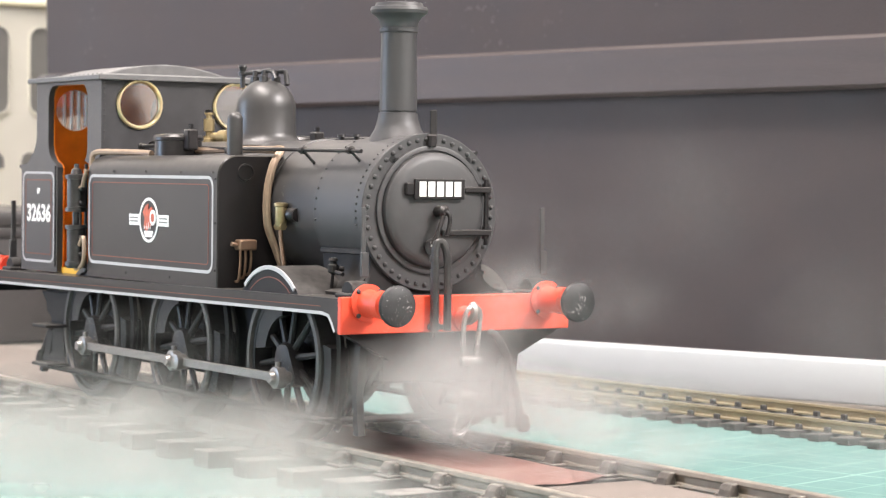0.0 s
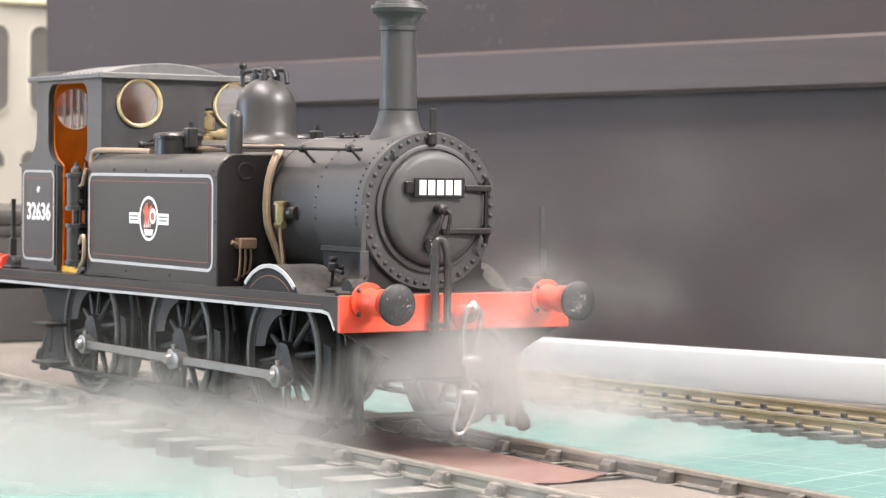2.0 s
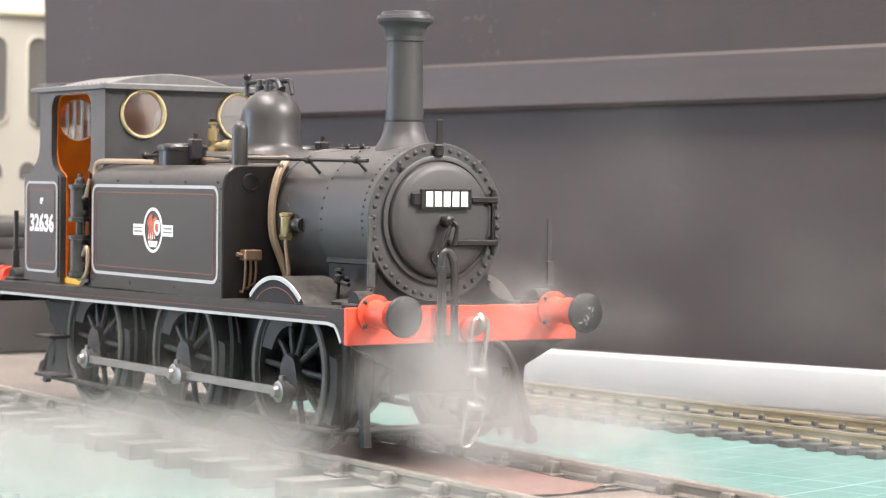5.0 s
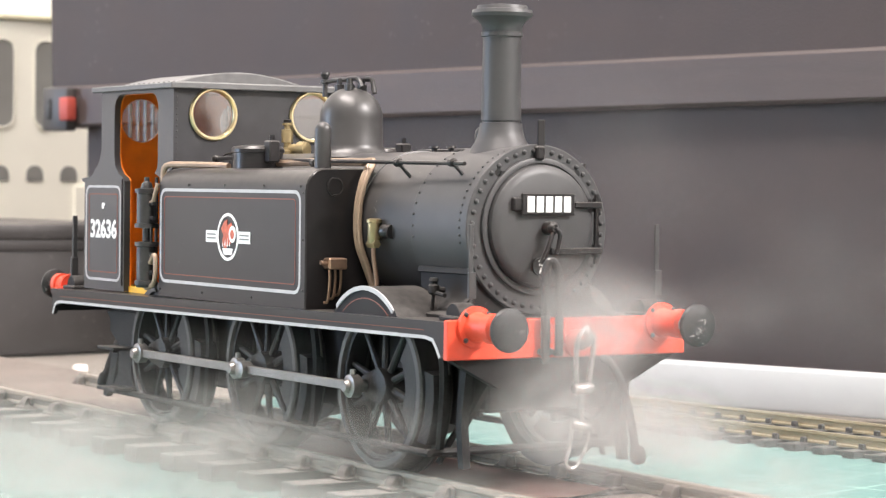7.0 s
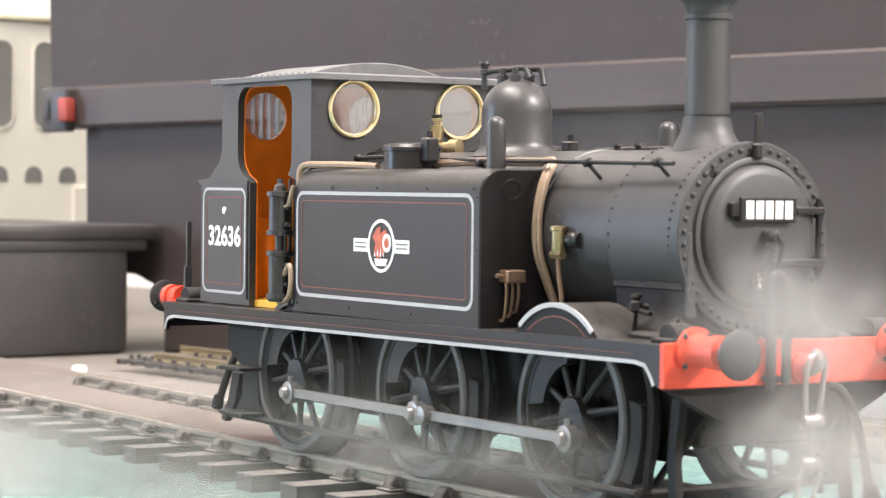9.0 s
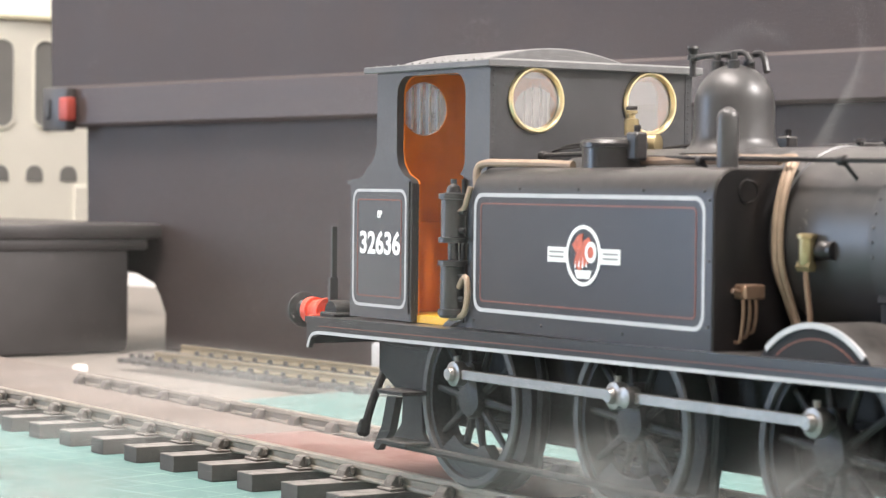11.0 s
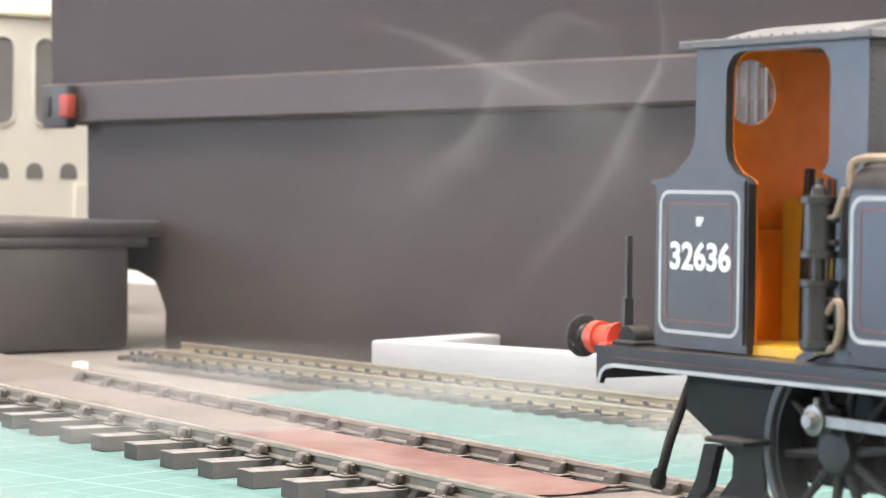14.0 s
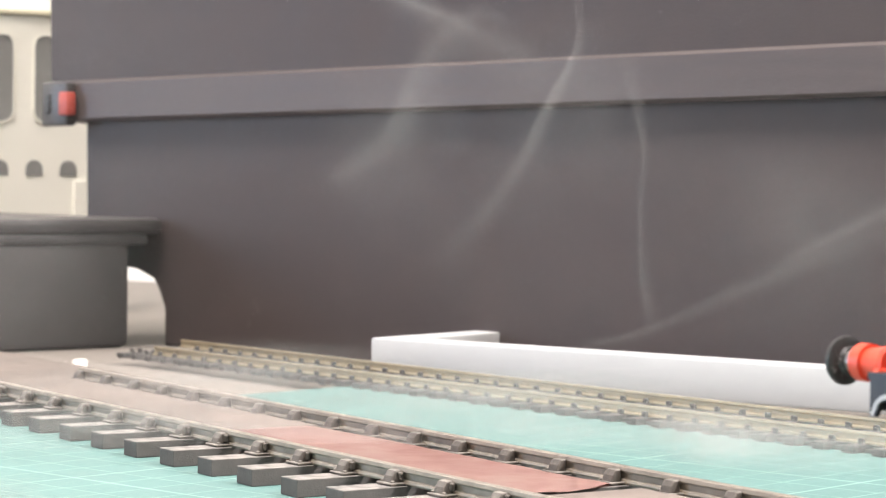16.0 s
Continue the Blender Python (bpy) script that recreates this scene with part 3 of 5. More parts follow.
    part("hose_coupling", lathe(B(), (-132, -10.0, 6.2), (0, -0.2, -1), [(0, 0.9), (1.2, 1.2), (2.4, 1.2), (3.0, 0.7)], 10), BLACK_DULL, REAR_BEAM)
    for dy in (3.0, 6.0):
        part("hanging_link", tube(B(), [(-131.5, dy, 20), (-132.5, dy, 16), (-132.2, dy + 0.8, 9), (-131.4, dy + 1.6, 4)], 0.42, 6), BLACK_DULL, REAR_BEAM)


couplings()

# --- boiler, smokebox, chimney, dome
# near-black that paints the shade inside holes; nothing is recessed
DARK = material("painted_hole_black", (0.008, 0.008, 0.008), 0.8)
AX = 40.6


def boiler():
    b = part("boiler", lathe(B(), (-76, 0, AX), (1, 0, 0), [(0, 12.9), (56.5, 12.9), (56.6, 13.1), (58, 13.1), (58.1, 12.9), (75.8, 12.9), (75.9, 13.3), (76.5, 13.35)], 64), BOILER, loco)
    s = part("smokebox", lathe(B(), (0.4, 0, AX), (1, 0, 0), [(0, 13.5), (16.4, 13.5), (16.5, 13.95), (17.6, 13.95), (17.75, 13.8)], 72), SMOKEBOX, loco)
    for k in range(44):
        a = 2 * math.pi * (k + 0.5) / 44
        piece("rivet", RIVET, s, (18.15, 12.85 * math.cos(a), AX + 12.85 * math.sin(a)), (0, 90, 0))
    for x, r, n in ((1.0, 13.5, 26), (-17.0, 12.9, 0), (15.4, 13.5, 40)):
        for k in range(n):
            a = radians(-15 + 210 * k / n)
            piece("rivet", RIVET_SMALL, s, (x, r * math.cos(a), AX + r * math.sin(a)), (math.degrees(a) - 90, 0, 0))
    # holes drawn as flat black discs, their shade put into the colour
    for y in (-7.8, 7.8):
        part("bolt_hole", lathe(B(), (18.1, y, AX + 9.2), (1, 0, 0), [(0, 0.62), (0.12, 0.6), (0.13, 0.01)], 12), DARK, s)
    # saddle under the smokebox
    half = [(10.8, 34.6), (12.1, 34.0), (12.25, 33.2), (11.7, 33.0), (11.5, 30.6), (12.1, 28.6), (13.8, 27.2), (16.4, 26.6), (16.4, 25.6)]
    out = [(-y, z) for y, z in half] + [(y, z) for y, z in half[::-1]]
    part("saddle", prism(B(), out, "x", 0.6, 17.4, 0.15), BLACK_DULL, loco, "black smokebox saddle flared towards the running plate")
    # door with its rim, straps, plate and dart
    door = part("smokebox_door", lathe(B(), (18.1, 0.2, AX + 0.4), (1, 0, 0), [(0, 11.3), (0.55, 11.3), (0.65, 11.1), (0.65, 10.5), (0.35, 10.4), (0.35, 10.2), (1.3, 10.05), (1.75, 9.6), (2.0, 8.6), (2.35, 5.5), (2.5, 2.5), (2.55, 0.5)], 72), SMOKEBOX, loco)
    for z, y0, dx in ((44.6, 5.5, 0.1), (37.0, 0.8, 0.3)):
        part("hinge_strap", box(B(), 19.2 + dx, 20.9 + dx, y0, 11.2, z - 0.55, z + 0.55, 0.2), BLACK, door)
    part("hinge_pin", rod(B(), (20.0, 10.6, 34.8), (20.0, 10.6, 46.4), 0.45, 8), BLACK, door)
    for z in (44.6, 37.0):
        part("hinge_knuckle", rod(B(), (20.0, 10.6, z - 1.1), (20.0, 10.6, z + 1.1), 0.75, 8), BLACK, door)
    bm = lathe(B(), (20.5, 0.2, AX + 0.2), (1, 0, 0), [(0, 1.1), (1.3, 1.0), (2.0, 1.1), (2.6, 0.6)], 12)
    part("dart", bm, BLACK, door)
    bm = tube(B(), [(22.4, 0.3, AX + 0.3), (22.8, -0.8, AX - 2.5), (22.6, -2.2, AX - 5.6)], 0.42, 8)
    part("dart_handle", bm, BLACK, door)
    bm = tube(B(), [(23.0, 0.3, AX + 0.3), (23.3, 1.0, AX - 1.0), (23.2, 0.4, AX - 4.0)], 0.38, 8)
    part("dart_handle", bm, BLACK, door)
    # the plate; its figures stand as bars
    plate = part("number_plate", box(B(), 20.9, 21.5, -5.2, 5.2, 42.9, 46.5, 0.12), BLACK, door, "black plate with raised white bars")
    for k in range(5):
        y = -3.6 + 1.8 * k
        part("figure_bar", box(B(), 21.5, 21.6, y - 0.68, y + 0.68, 43.4, 46.0, 0.0), LETTER, plate, "white bar", smooth=None)
    shed = part("shed_plate", lathe(B(), (20.4, -1.0, 34.5), (1, 0, 0), [(0, 1.5), (0.35, 1.5), (0.4, 1.3)], 20), BLACK, door, "small black oval plate")
    for body, z in (("75", 35.0), ("A", 33.8)):
        m = Matrix.Translation((20.86, -1.0, z)) @ Euler((radians(90), 0, radians(90))).to_matrix().to_4x4()
        part("plate_letters", text_mesh(B(), body, 1.25, m, 0.06, 0.8), LETTER, shed, "white figures", smooth=None)
    part("plate_lug", box(B(), 20.0, 21.2, -6.6, -5.0, 43.6, 45.8, 0.2), BLACK, plate)
    bm = box(B(), 18.2, 18.7, -0.4, 1.0, 53.0, 58.6, 0.15)
    part("top_lamp_iron", bm, BLACK_DULL, loco)
    bm = box(B(), 17.9, 19.4, -0.9, 0.7, 52.0, 54.3, 0.3)
    part("top_clamp", bm, BLACK, loco)
    # two more holes, drawn as short black rods
    for y in (-7.05, 7.05):
        part("door_bolt", rod(B(), (18.0, y, 49.5), (18.55, y, 49.5), 0.6, 10), DARK, loco)
    for sgn in (-1, 1):
        bm = lathe(B(), (9.6, sgn * 14.6, 29.6), (0, 0, 1), [(0, 0.5), (0.3, 0.95), (1.5, 0.95), (1.8, 0.6), (2.2, 0.6), (2.3, 0.85), (2.8, 0.7)], 14)
        rod(bm, (9.6, sgn * 12.6, 30.4), (9.6, sgn * 14.6, 30.4), 0.5, 8)
        rod(bm, (9.6, sgn * 14.5, 30.0), (13.0, sgn * 14.6, 29.6), 0.38, 8)
        rod(bm, (9.6, sgn * 14.6, 29.8), (9.2, sgn * 14.8, 26.2), 0.3, 8)
        part("cylinder_lubricator", bm, BLACK_DULL, loco)
        part("smokebox_foot", prism(B(), [(sgn * 11, 30), (sgn * 15.6, 26.0), (sgn * 11, 26.0)], "x", 15.2, 16.4), BLACK_DULL, loco)


boiler()


def chimney():
    bm = B()
    seg, prof = 40, [(53.2, 5.6), (54.6, 4.9), (55.6, 4.2), (56.8, 3.75), (58.2, 3.55), (58.25, 3.2), (58.55, 3.2), (58.6, 3.4), (66, 3.3), (72.6, 3.2), (72.7, 3.5), (73.4, 3.5), (73.5, 3.3), (74.6, 3.5), (75.4, 4.1), (76.0, 5.0), (76.6, 5.2), (77.2, 5.0), (77.3, 4.4), (77.9, 4.2), (78.0, 3.3), (75.0, 2.8), (62.0, 2.6)]
    prev = None
    for z, r in prof:
        cur = []
        for i in range(seg):
            a = 2 * math.pi * i / seg
            x, y = r * math.cos(a), r * math.sin(a)
            drop = (13.4 - math.sqrt(max(0.0, 13.4 ** 2 - y * y))) if z < 56 else 0
            cur.append(bm.verts.new((7.0 + x, y, z - drop * (1.0 if z < 54 else 0.6))))
        if prev:
            for i in range(seg):
                bm.faces.new((prev[i], prev[(i + 1) % seg], cur[(i + 1) % seg], cur[i]))
        prev = cur
    bmesh.ops.recalc_face_normals(bm, faces=bm.faces)
    part("chimney", bm, SMOKEBOX, loco, "tall black chimney with a flared cap")


chimney()


def dome():
    prof = [(0, 8.2), (0.6, 7.2), (1.3, 6.4), (2.4, 5.95), (7.2, 5.9)] + [(7.2 + 5.9 * math.sin(radians(a)), 5.9 * math.cos(radians(a))) for a in range(10, 90, 10)]
    d = part("dome", lathe(B(), (-43.4, 0, 52.6), (0, 0, 1), prof, 48), DOME, loco, "smooth satin black steam dome")
    bm = tube(B(), [(-53.2, -0.4, 66.9), (-50, 0, 67.2), (-46, 0, 67.2), (-41.5, 0, 67.3), (-39.6, 0, 65.6)], 0.45, 8)
    tube(bm, [(-41.5, 2.0, 67.2), (-40.0, 2.4, 67.0), (-38.8, 2.2, 64.5)], 0.5, 8)
    lathe(bm, (-52.8, -0.4, 64.2), (0, 0, 1), [(0, 0.5), (2.4, 0.5), (2.5, 0.9), (3.2, 0.9), (3.3, 0.5), (4.2, 0.9), (4.6, 0.8)], 10)
    for x, y in ((-46, -1.2), (-46, 1.2), (-42, -1.4), (-42, 1.4)):
        lathe(bm, (x, y, 64.0), (0, 0, 1), [(0, 0.9), (2.2, 0.9), (2.3, 0.5), (3.4, 0.5)], 10)
    part("safety_valve", bm, STEEL_DARK, d, "dark metal safety valve levers")


DOME = material("satin_black_dome", (0.055, 0.054, 0.054), 0.38, 0.15, 0.12, 400, 0.01, 9000, dust=0.06)
dome()

# --- side tanks


def tank(s):
    y0, y1 = s * SIDE, s * 8.5
    out = [(s * 8.5, 25.6), (s * SIDE, 25.6)] + [(s * (SIDE - 4 + 4 * math.cos(radians(a))), 46.4 + 4 * math.sin(radians(a))) for a in range(0, 91, 15)] + [(s * 8.5, 50.4)]
    t = part("side_tank", prism(B(), out, "x", -79.0, -20.0, 0.25), BLACK, loco, "black side tank with a white and red lined panel")
    yy = sorted((s * SIDE, s * (SIDE + 0.06)))
    part("lining", band(B(), rounded(-78.4, -21.7, 28.3, 46.5, 2.2), rounded(-77.8, -22.3, 28.9, 45.9, 1.7), "y", *yy), LINE_WHITE, t, "grey-white lining border", smooth=None)
    part("red_line", band(B(), rounded(-76.6, -23.6, 29.9, 45.0, 0.8), rounded(-76.4, -23.8, 30.1, 44.8, 0.7), "y", *yy), LINE_RED, t, "thin red lining", smooth=None)
    for x in (-66.0, -51.0, -35.5, -22.0):
        piece("rivet", RIVET_SMALL, t, (x, s * SIDE, 47.2), (90 if s < 0 else -90, 0, 0))
    for x, z in ((-20.9, 29), (-20.9, 37.8), (-20.9, 46), (-79.0 + 0.8, 27), (-60, 27), (-40, 27)):
        piece("rivet", RIVET_SMALL, t, (x, s * SIDE, z), (90 if s < 0 else -90, 0, 0))
    # emblem: oval between two ribbons
    yb = sorted((s * SIDE, s * (SIDE + 0.10)))
    ell = lambda rx, rz, n=28: [(-49.5 + rx * math.cos(2 * math.pi * k / n), 37.7 + rz * math.sin(2 * math.pi * k / n)) for k in range(n)]
    e = part("emblem", band(B(), ell(4.3, 4.4), ell(3.75, 3.85), "y", *yb), LETTER, t, "white oval emblem with red figure and ribbons", smooth=None)
    for xa, xb in ((-58.4, -53.8), (-45.2, -40.6)):
        sheet("ribbon", [(xa, 36.6), (xb, 36.6), (xb, 38.8), (xa, 38.8)], *yb, LETTER, e, smooth=None)
        for z in (37.25, 37.95):
            sheet("ribbon_bar", [(xa + 0.5, z), (xb - 0.5, z), (xb - 0.5, z + 0.28), (xa + 0.5, z + 0.28)], *sorted((s * (SIDE + 0.10), s * (SIDE + 0.13))), WINDOW_GREY, e, smooth=None)
    blob = [(-51.8, 36.4), (-51.2, 38.0), (-52.2, 39.2), (-50.8, 40.6), (-49.6, 40.9), (-49.8, 39.6), (-48.2, 40.4), (-47.6, 39.6), (-48.9, 38.4), (-48.2, 36.6), (-49.8, 36.0), (-50.4, 35.4)]
    sheet("red_figure", blob, *yb, CREST_RED, e, smooth=None)
    part("wheel_device", prism(B(), [(-47.6 + 1.35 * math.cos(k * 0.4488), 38.2 + 1.55 * math.sin(k * 0.4488)) for k in range(14)], "y", s * SIDE, s * (SIDE + 0.14)), LETTER, e, smooth=None)
    part("wheel_hub", prism(B(), [(-47.6 + 0.75 * math.cos(k * 0.5236), 38.2 + 0.85 * math.sin(k * 0.5236)) for k in range(12)], "y", *sorted((s * (SIDE + 0.14), s * (SIDE + 0.17)))), CREST_RED, e, smooth=None)
    for k in range(4):
        sheet("crest_fleck", [(-51.6 + 0.9 * k, 35.9 + 0.25 * (k % 2)), (-51.2 + 0.9 * k, 35.9), (-51.3 + 0.9 * k, 36.9 + 0.3 * (k % 3))], *sorted((s * (SIDE + 0.10), s * (SIDE + 0.12))), LETTER, e, smooth=None)
    sheet("crown_base", [(-51.6, 35.6), (-47.4, 35.6), (-48.0, 34.4), (-51.0, 34.4)], *yb, LETTER, e, smooth=None)
    # filler, vent post, pipes along the top
    f = part("water_filler", lathe(B(), (-53.6, s * 14.2, 50.2), (0, 0, 1), [(0, 4.7), (3.1, 4.7), (3.2, 5.0), (3.8, 5.0), (4.3, 4.6), (4.6, 2.0)], 32), BLACK, t)
    part("filler_lug", box(B(), -49.4, -46.8, s * 14.2 - 1.1, s * 14.2 + 1.1, 51.5, 55.6, 0.3), BLACK, f)
    part("filler_bolt", rod(B(), (-48, s * 14.2, 53), (-48, s * 14.2, 56.6), 0.5, 8), BLACK, f)
    part("vent_post", lathe(B(), (-24.2, s * 16.8, 50.2), (0, 0, 1), [(0, 1.5), (6.9, 1.5)] + [(6.9 + 1.5 * math.sin(radians(a)), 1.5 * math.cos(radians(a))) for a in (20, 40, 60, 80)], 20), DOME, t)
    part("feed_pipe", tube(B(), [(-79.4, s * 21.2, 46.2), (-79.6, s * 21.2, 49.8), (-78.2, s * 20.8, 51.0), (-74, s * 20, 51.1), (-66, s * 18, 51.0), (-60, s * 17, 50.8)], 0.62, 8), COPPER, t, "dull copper pipe")
    part("feed_pipe", tube(B(), [(-50, s * 12.2, 51.4), (-40, s * 11.6, 51.6), (-30, s * 11, 51.6), (-21, s * 10.2, 51.5)], 0.7, 8), COPPER, t, "dull copper pipe")
    for dx in (0, 0.95):
        part("looped_pipe", tube(B(), [(-21 + dx, s * 10.2, 51.6), (-19.0 + dx, s * 10.0, 51.6), (-18.0 + dx, s * 12.2, 48.6), (-17.9 + dx, s * 13.4, 43.7), (-17.9 + dx, s * 13.3, 37.7), (-17.7 + dx * 0.7, s * 11.6, 33), (-17.2 + dx * 0.4, s * 10.4, 29.5)], 0.55, 8), COPPER, t, "dull copper pipe bent round the boiler")
    part("handrail", rod(B(), (-75, s * 12.2, 52.3), (-58, s * 12.2, 52.6), 0.42, 8), BLACK, t)
    part("handrail_knob", lathe(B(), (-75.4, s * 12.2, 52.3), (1, 0, 0), [(0, 0.3), (0.3, 0.8), (1.1, 0.8), (1.5, 0.4)], 10), BLACK, t)
    for k, yy_ in enumerate((11.0, 9.6)):
        part("thin_pipe", tube(B(), [(-74, s * yy_, 51.6), (-73, s * yy_, 53.2 + k * 0.5), (-62, s * yy_, 53.8 + k * 0.6), (-56, s * yy_, 53.8 + k * 0.6)], 0.22, 6), BLACK, t)
    part("inspection_cover", lathe(B(), (-20.0, s * 16.6, 47.2), (1, 0, 0), [(0, 1.7), (0.25, 1.7), (0.3, 1.45), (0.1, 1.4)], 20), BLACK, t)
    # lubricator with three small pipes on the front plate
    l = part("lubricator", box(B(), -19.9, -17.4, *sorted((s * 19.0, s * 15.4)), 32.8, 34.8, 0.25), COPPER_DARK, t, "tarnished copper lubricator")
    part("lubricator_tap", rod(B(), (-18.6, s * 19.0, 33.8), (-18.6, s * 20.2, 34.0), 0.4, 8), COPPER_DARK, l)
    for k in range(3):
        y = s * (18.4 - 1.1 * k)
        part("small_pipe", tube(B(), [(-18.6, y, 33.2), (-18.4, y, 31.0), (-18.9, y - 0.1, 27.4 + k * 0.6), (-19.8, y + s * 0.3, 27.0 + k * 0.6)], 0.28, 6), COPPER_DARK, l)


COPPER_DARK = material("tarnished_copper", (0.30, 0.20, 0.14), 0.45, 0.75, 0.25, 700)
tank(-1)
tank(1)

# --- handrails, valves on the boiler


def boiler_fittings():
    for s in (-1, 1):
        part("handrail", rod(B(), (-48, s * 12.0, 52.0), (14.5, s * 12.0, 51.2), 0.36, 8), BLACK, loco)
        for x in (-36.0, -6.5, 10.7):
            bm = lathe(B(), (x - 0.8, s * 12.0, 51.4), (1, 0, 0), [(0, 0.35), (0.3, 0.75), (1.3, 0.75), (1.6, 0.35)], 10)
            rod(bm, (x, s * 12.0, 51.4), (x + 0.4, s * 9.6, 48.8), 0.3, 6)
            part("handrail_knob", bm, BLACK, loco)
        v = part("clack_valve", lathe(B(), (-11.0, s * 14.0, 37.6), (0, 0, 1), [(0, 0.9), (0.5, 1.1), (3.4, 1.1), (3.5, 1.35), (4.0, 1.35), (4.2, 0.8)], 16), BRASS_DULL, loco, "tarnished brass clack valve")
        part("valve_body", lathe(B(), (-11.0, s * 12.6, 39.6), (1, 0, 0.0), [(0, 1.2), (2.6, 1.3), (3.2, 0.9), (3.4, 1.3), (4.2, 1.3)], 12), BLACK, v)
        part("valve_nut", rod(B(), (-12.3, s * 14.1, 37.4), (-9.7, s * 14.1, 37.4), 0.75, 6), BRASS_DULL, v)
        part("valve_pipe", tube(B(), [(-11.0, s * 14.0, 37.6), (-10.9, s * 14.0, 35), (-10.6, s * 13.6, 31), (-10.6, s * 13.4, 27)], 0.42, 8), COPPER_DARK, v)
    part("boiler_top_pipe", rod(B(), (-30, 6.5, 53.6), (4, 6.5, 53.9), 0.5, 8), BLACK, loco)
    for x in (-22, -16.5):
        part("plug", lathe(B(), (x, 5.0, 52.3), (0, 0, 1), [(0, 1.2), (0.8, 1.2), (0.9, 0.5), (1.9, 0.5), (2.0, 0.9), (2.4, 0.8)], 10), BLACK, loco)
    # steam valve before the cab
    v = part("injector_valve", lathe(B(), (-68.4, 0.0, 54.0), (0, 0, 1), [(0, 1.2), (0.6, 1.2), (0.7, 0.7), (1.6, 0.7), (1.7, 1.15), (4.2, 1.15), (4.3, 0.6), (5.0, 0.6), (5.1, 1.0), (5.5, 1.0)], 14), BRASS_DULL, loco, "brass steam valve before the cab")
    part("valve_wheel", box(B(), -69.6, -67.2, -0.3, 0.3, 59.6, 60.2, 0.1), BLACK, v)
    part("valve_branch", lathe(B(), (-67.8, 0.4, 54.4), (0.9, 0.4, 0), [(0, 1.0), (2.0, 1.0), (2.2, 1.5), (4.0, 1.5), (4.2, 0.7)], 12), BRASS_DULL, v)
    part("valve_flange", lathe(B(), (-68.4, 0, 52.8), (0, 0, 1), [(0, 2.0), (1.2, 1.9), (1.5, 1.2)], 14), BRASS_DULL, v)


BRASS_DULL = material("tarnished_brass", (0.42, 0.34, 0.19), 0.38, 0.85, 0.2, 700)
boiler_fittings()

# --- cab


def cab():
    c = part("cab_front", B_front(), CABP, loco, "dark cab front with two round windows")
    for s in (-1, 1):
        out = [(-121.1, 25.3), (-121.1, 47.4), (-122.5, 47.8), (-122.5, 48.3), (-118.5, 48.6), (-116.9, 49.2), (-115.7, 50.4), (-114.5, 51.0), (-113.3, 52.4), (-112.6, 54.2), (-112.6, 66.6), (-78.5, 66.6), (-78.5, 50.6), (-79.2, 50.2), (-79.2, 25.3), (-84.6, 25.3), (-84.6, 48.6)]
        out += arc(-88.3, 51.8, 2.8, -60, 0, 4) + arc(-88.7, 62.2, 3.2, 0, 90, 5) + arc(-103.0, 62.2, 3.2, 90, 180, 5) + [(-106.2, 53.0), (-105.7, 51.0), (-104.0, 49.3), (-101.7, 48.5), (-101.1, 47.8), (-101.1, 25.3)]
        yy = sorted((s * CAB_SIDE, s * (CAB_SIDE - 1.3)))
        p = part("cab_side", prism(B(), out, "y", *yy), CABP, loco, "dark cab side sheet with lined panel and number")
        yl = sorted((s * CAB_SIDE, s * (CAB_SIDE + 0.06)))
        part("lining", band(B(), rounded(-120.3, -102.8, 27.2, 46.9, 2.0), rounded(-119.8, -103.3, 27.7, 46.4, 1.6), "y", *yl), LINE_WHITE, p, "grey-white lining border", smooth=None)
        part("red_line", band(B(), rounded(-118.7, -104.4, 28.9, 45.2, 0.6), rounded(-118.5, -104.6, 29.1, 45.0, 0.5), "y", *yl), LINE_RED, p, "thin red lining", smooth=None)
        m = Matrix.Translation((-111.3, s * (CAB_SIDE + 0.02), 37.7)) @ Euler((radians(90), 0, 0 if s < 0 else math.pi)).to_matrix().to_4x4()
        part("cab_number", text_mesh(B(), "32636", 5.1, m, 0.06, 1.04), LETTER, p, "white painted number", smooth=None)
        m = Matrix.Translation((-111.4, s * (CAB_SIDE + 0.02), 42.6)) @ Euler((radians(90), 0, 0 if s < 0 else math.pi)).to_matrix().to_4x4()
        part("small_marking", text_mesh(B(), "0P", 1.75, m, 0.06, 0.85), LETTER, p, "small white painted marking", smooth=None)
        # inside lining of the side sheet
        off = s * (CAB_SIDE - 1.32)
        part("inner_sheet", prism(B(), [(min(max(x, -120.7), -79.9), z - 0.1 if z > 60 else z) for x, z in out], "y", *sorted((off, off - s * 0.25))), CAB_RED, p, "orange painted inside")
        bm = rod(B(), (-84.9, s * 20.2, 26), (-84.9, s * 20.2, 48.6), 0.34, 8)
        part("cab_handrail", bm, STEEL_DARK, p)
        bm = rod(B(), (-101.5, s * 20.0, 26.5), (-101.5, s * 20.0, 48.2), 0.2, 8)
        part("cab_handrail", bm, BLACK, p)
    # back plate, bunker and floor
    bk = part("cab_back", B_back(-112.2, -111.5), CABP, loco)
    part("cab_back_lining", B_back(-111.48, -111.2), CAB_RED, bk, "orange painted inside of the cab back")
    part("front_lining", B_front(-79.9, -79.6), CAB_RED, c, "orange painted inside of the cab front")
    part("bunker", box(B(), -121.3, -112.2, -18.9, 18.9, 25.4, 47.6, 0.3), BLACK, loco)
    part("cab_floor", box(B(), -111.1, -79.9, -18.6, 18.6, 25.2, 26.4), YELLOW, loco, "ochre cab floor")
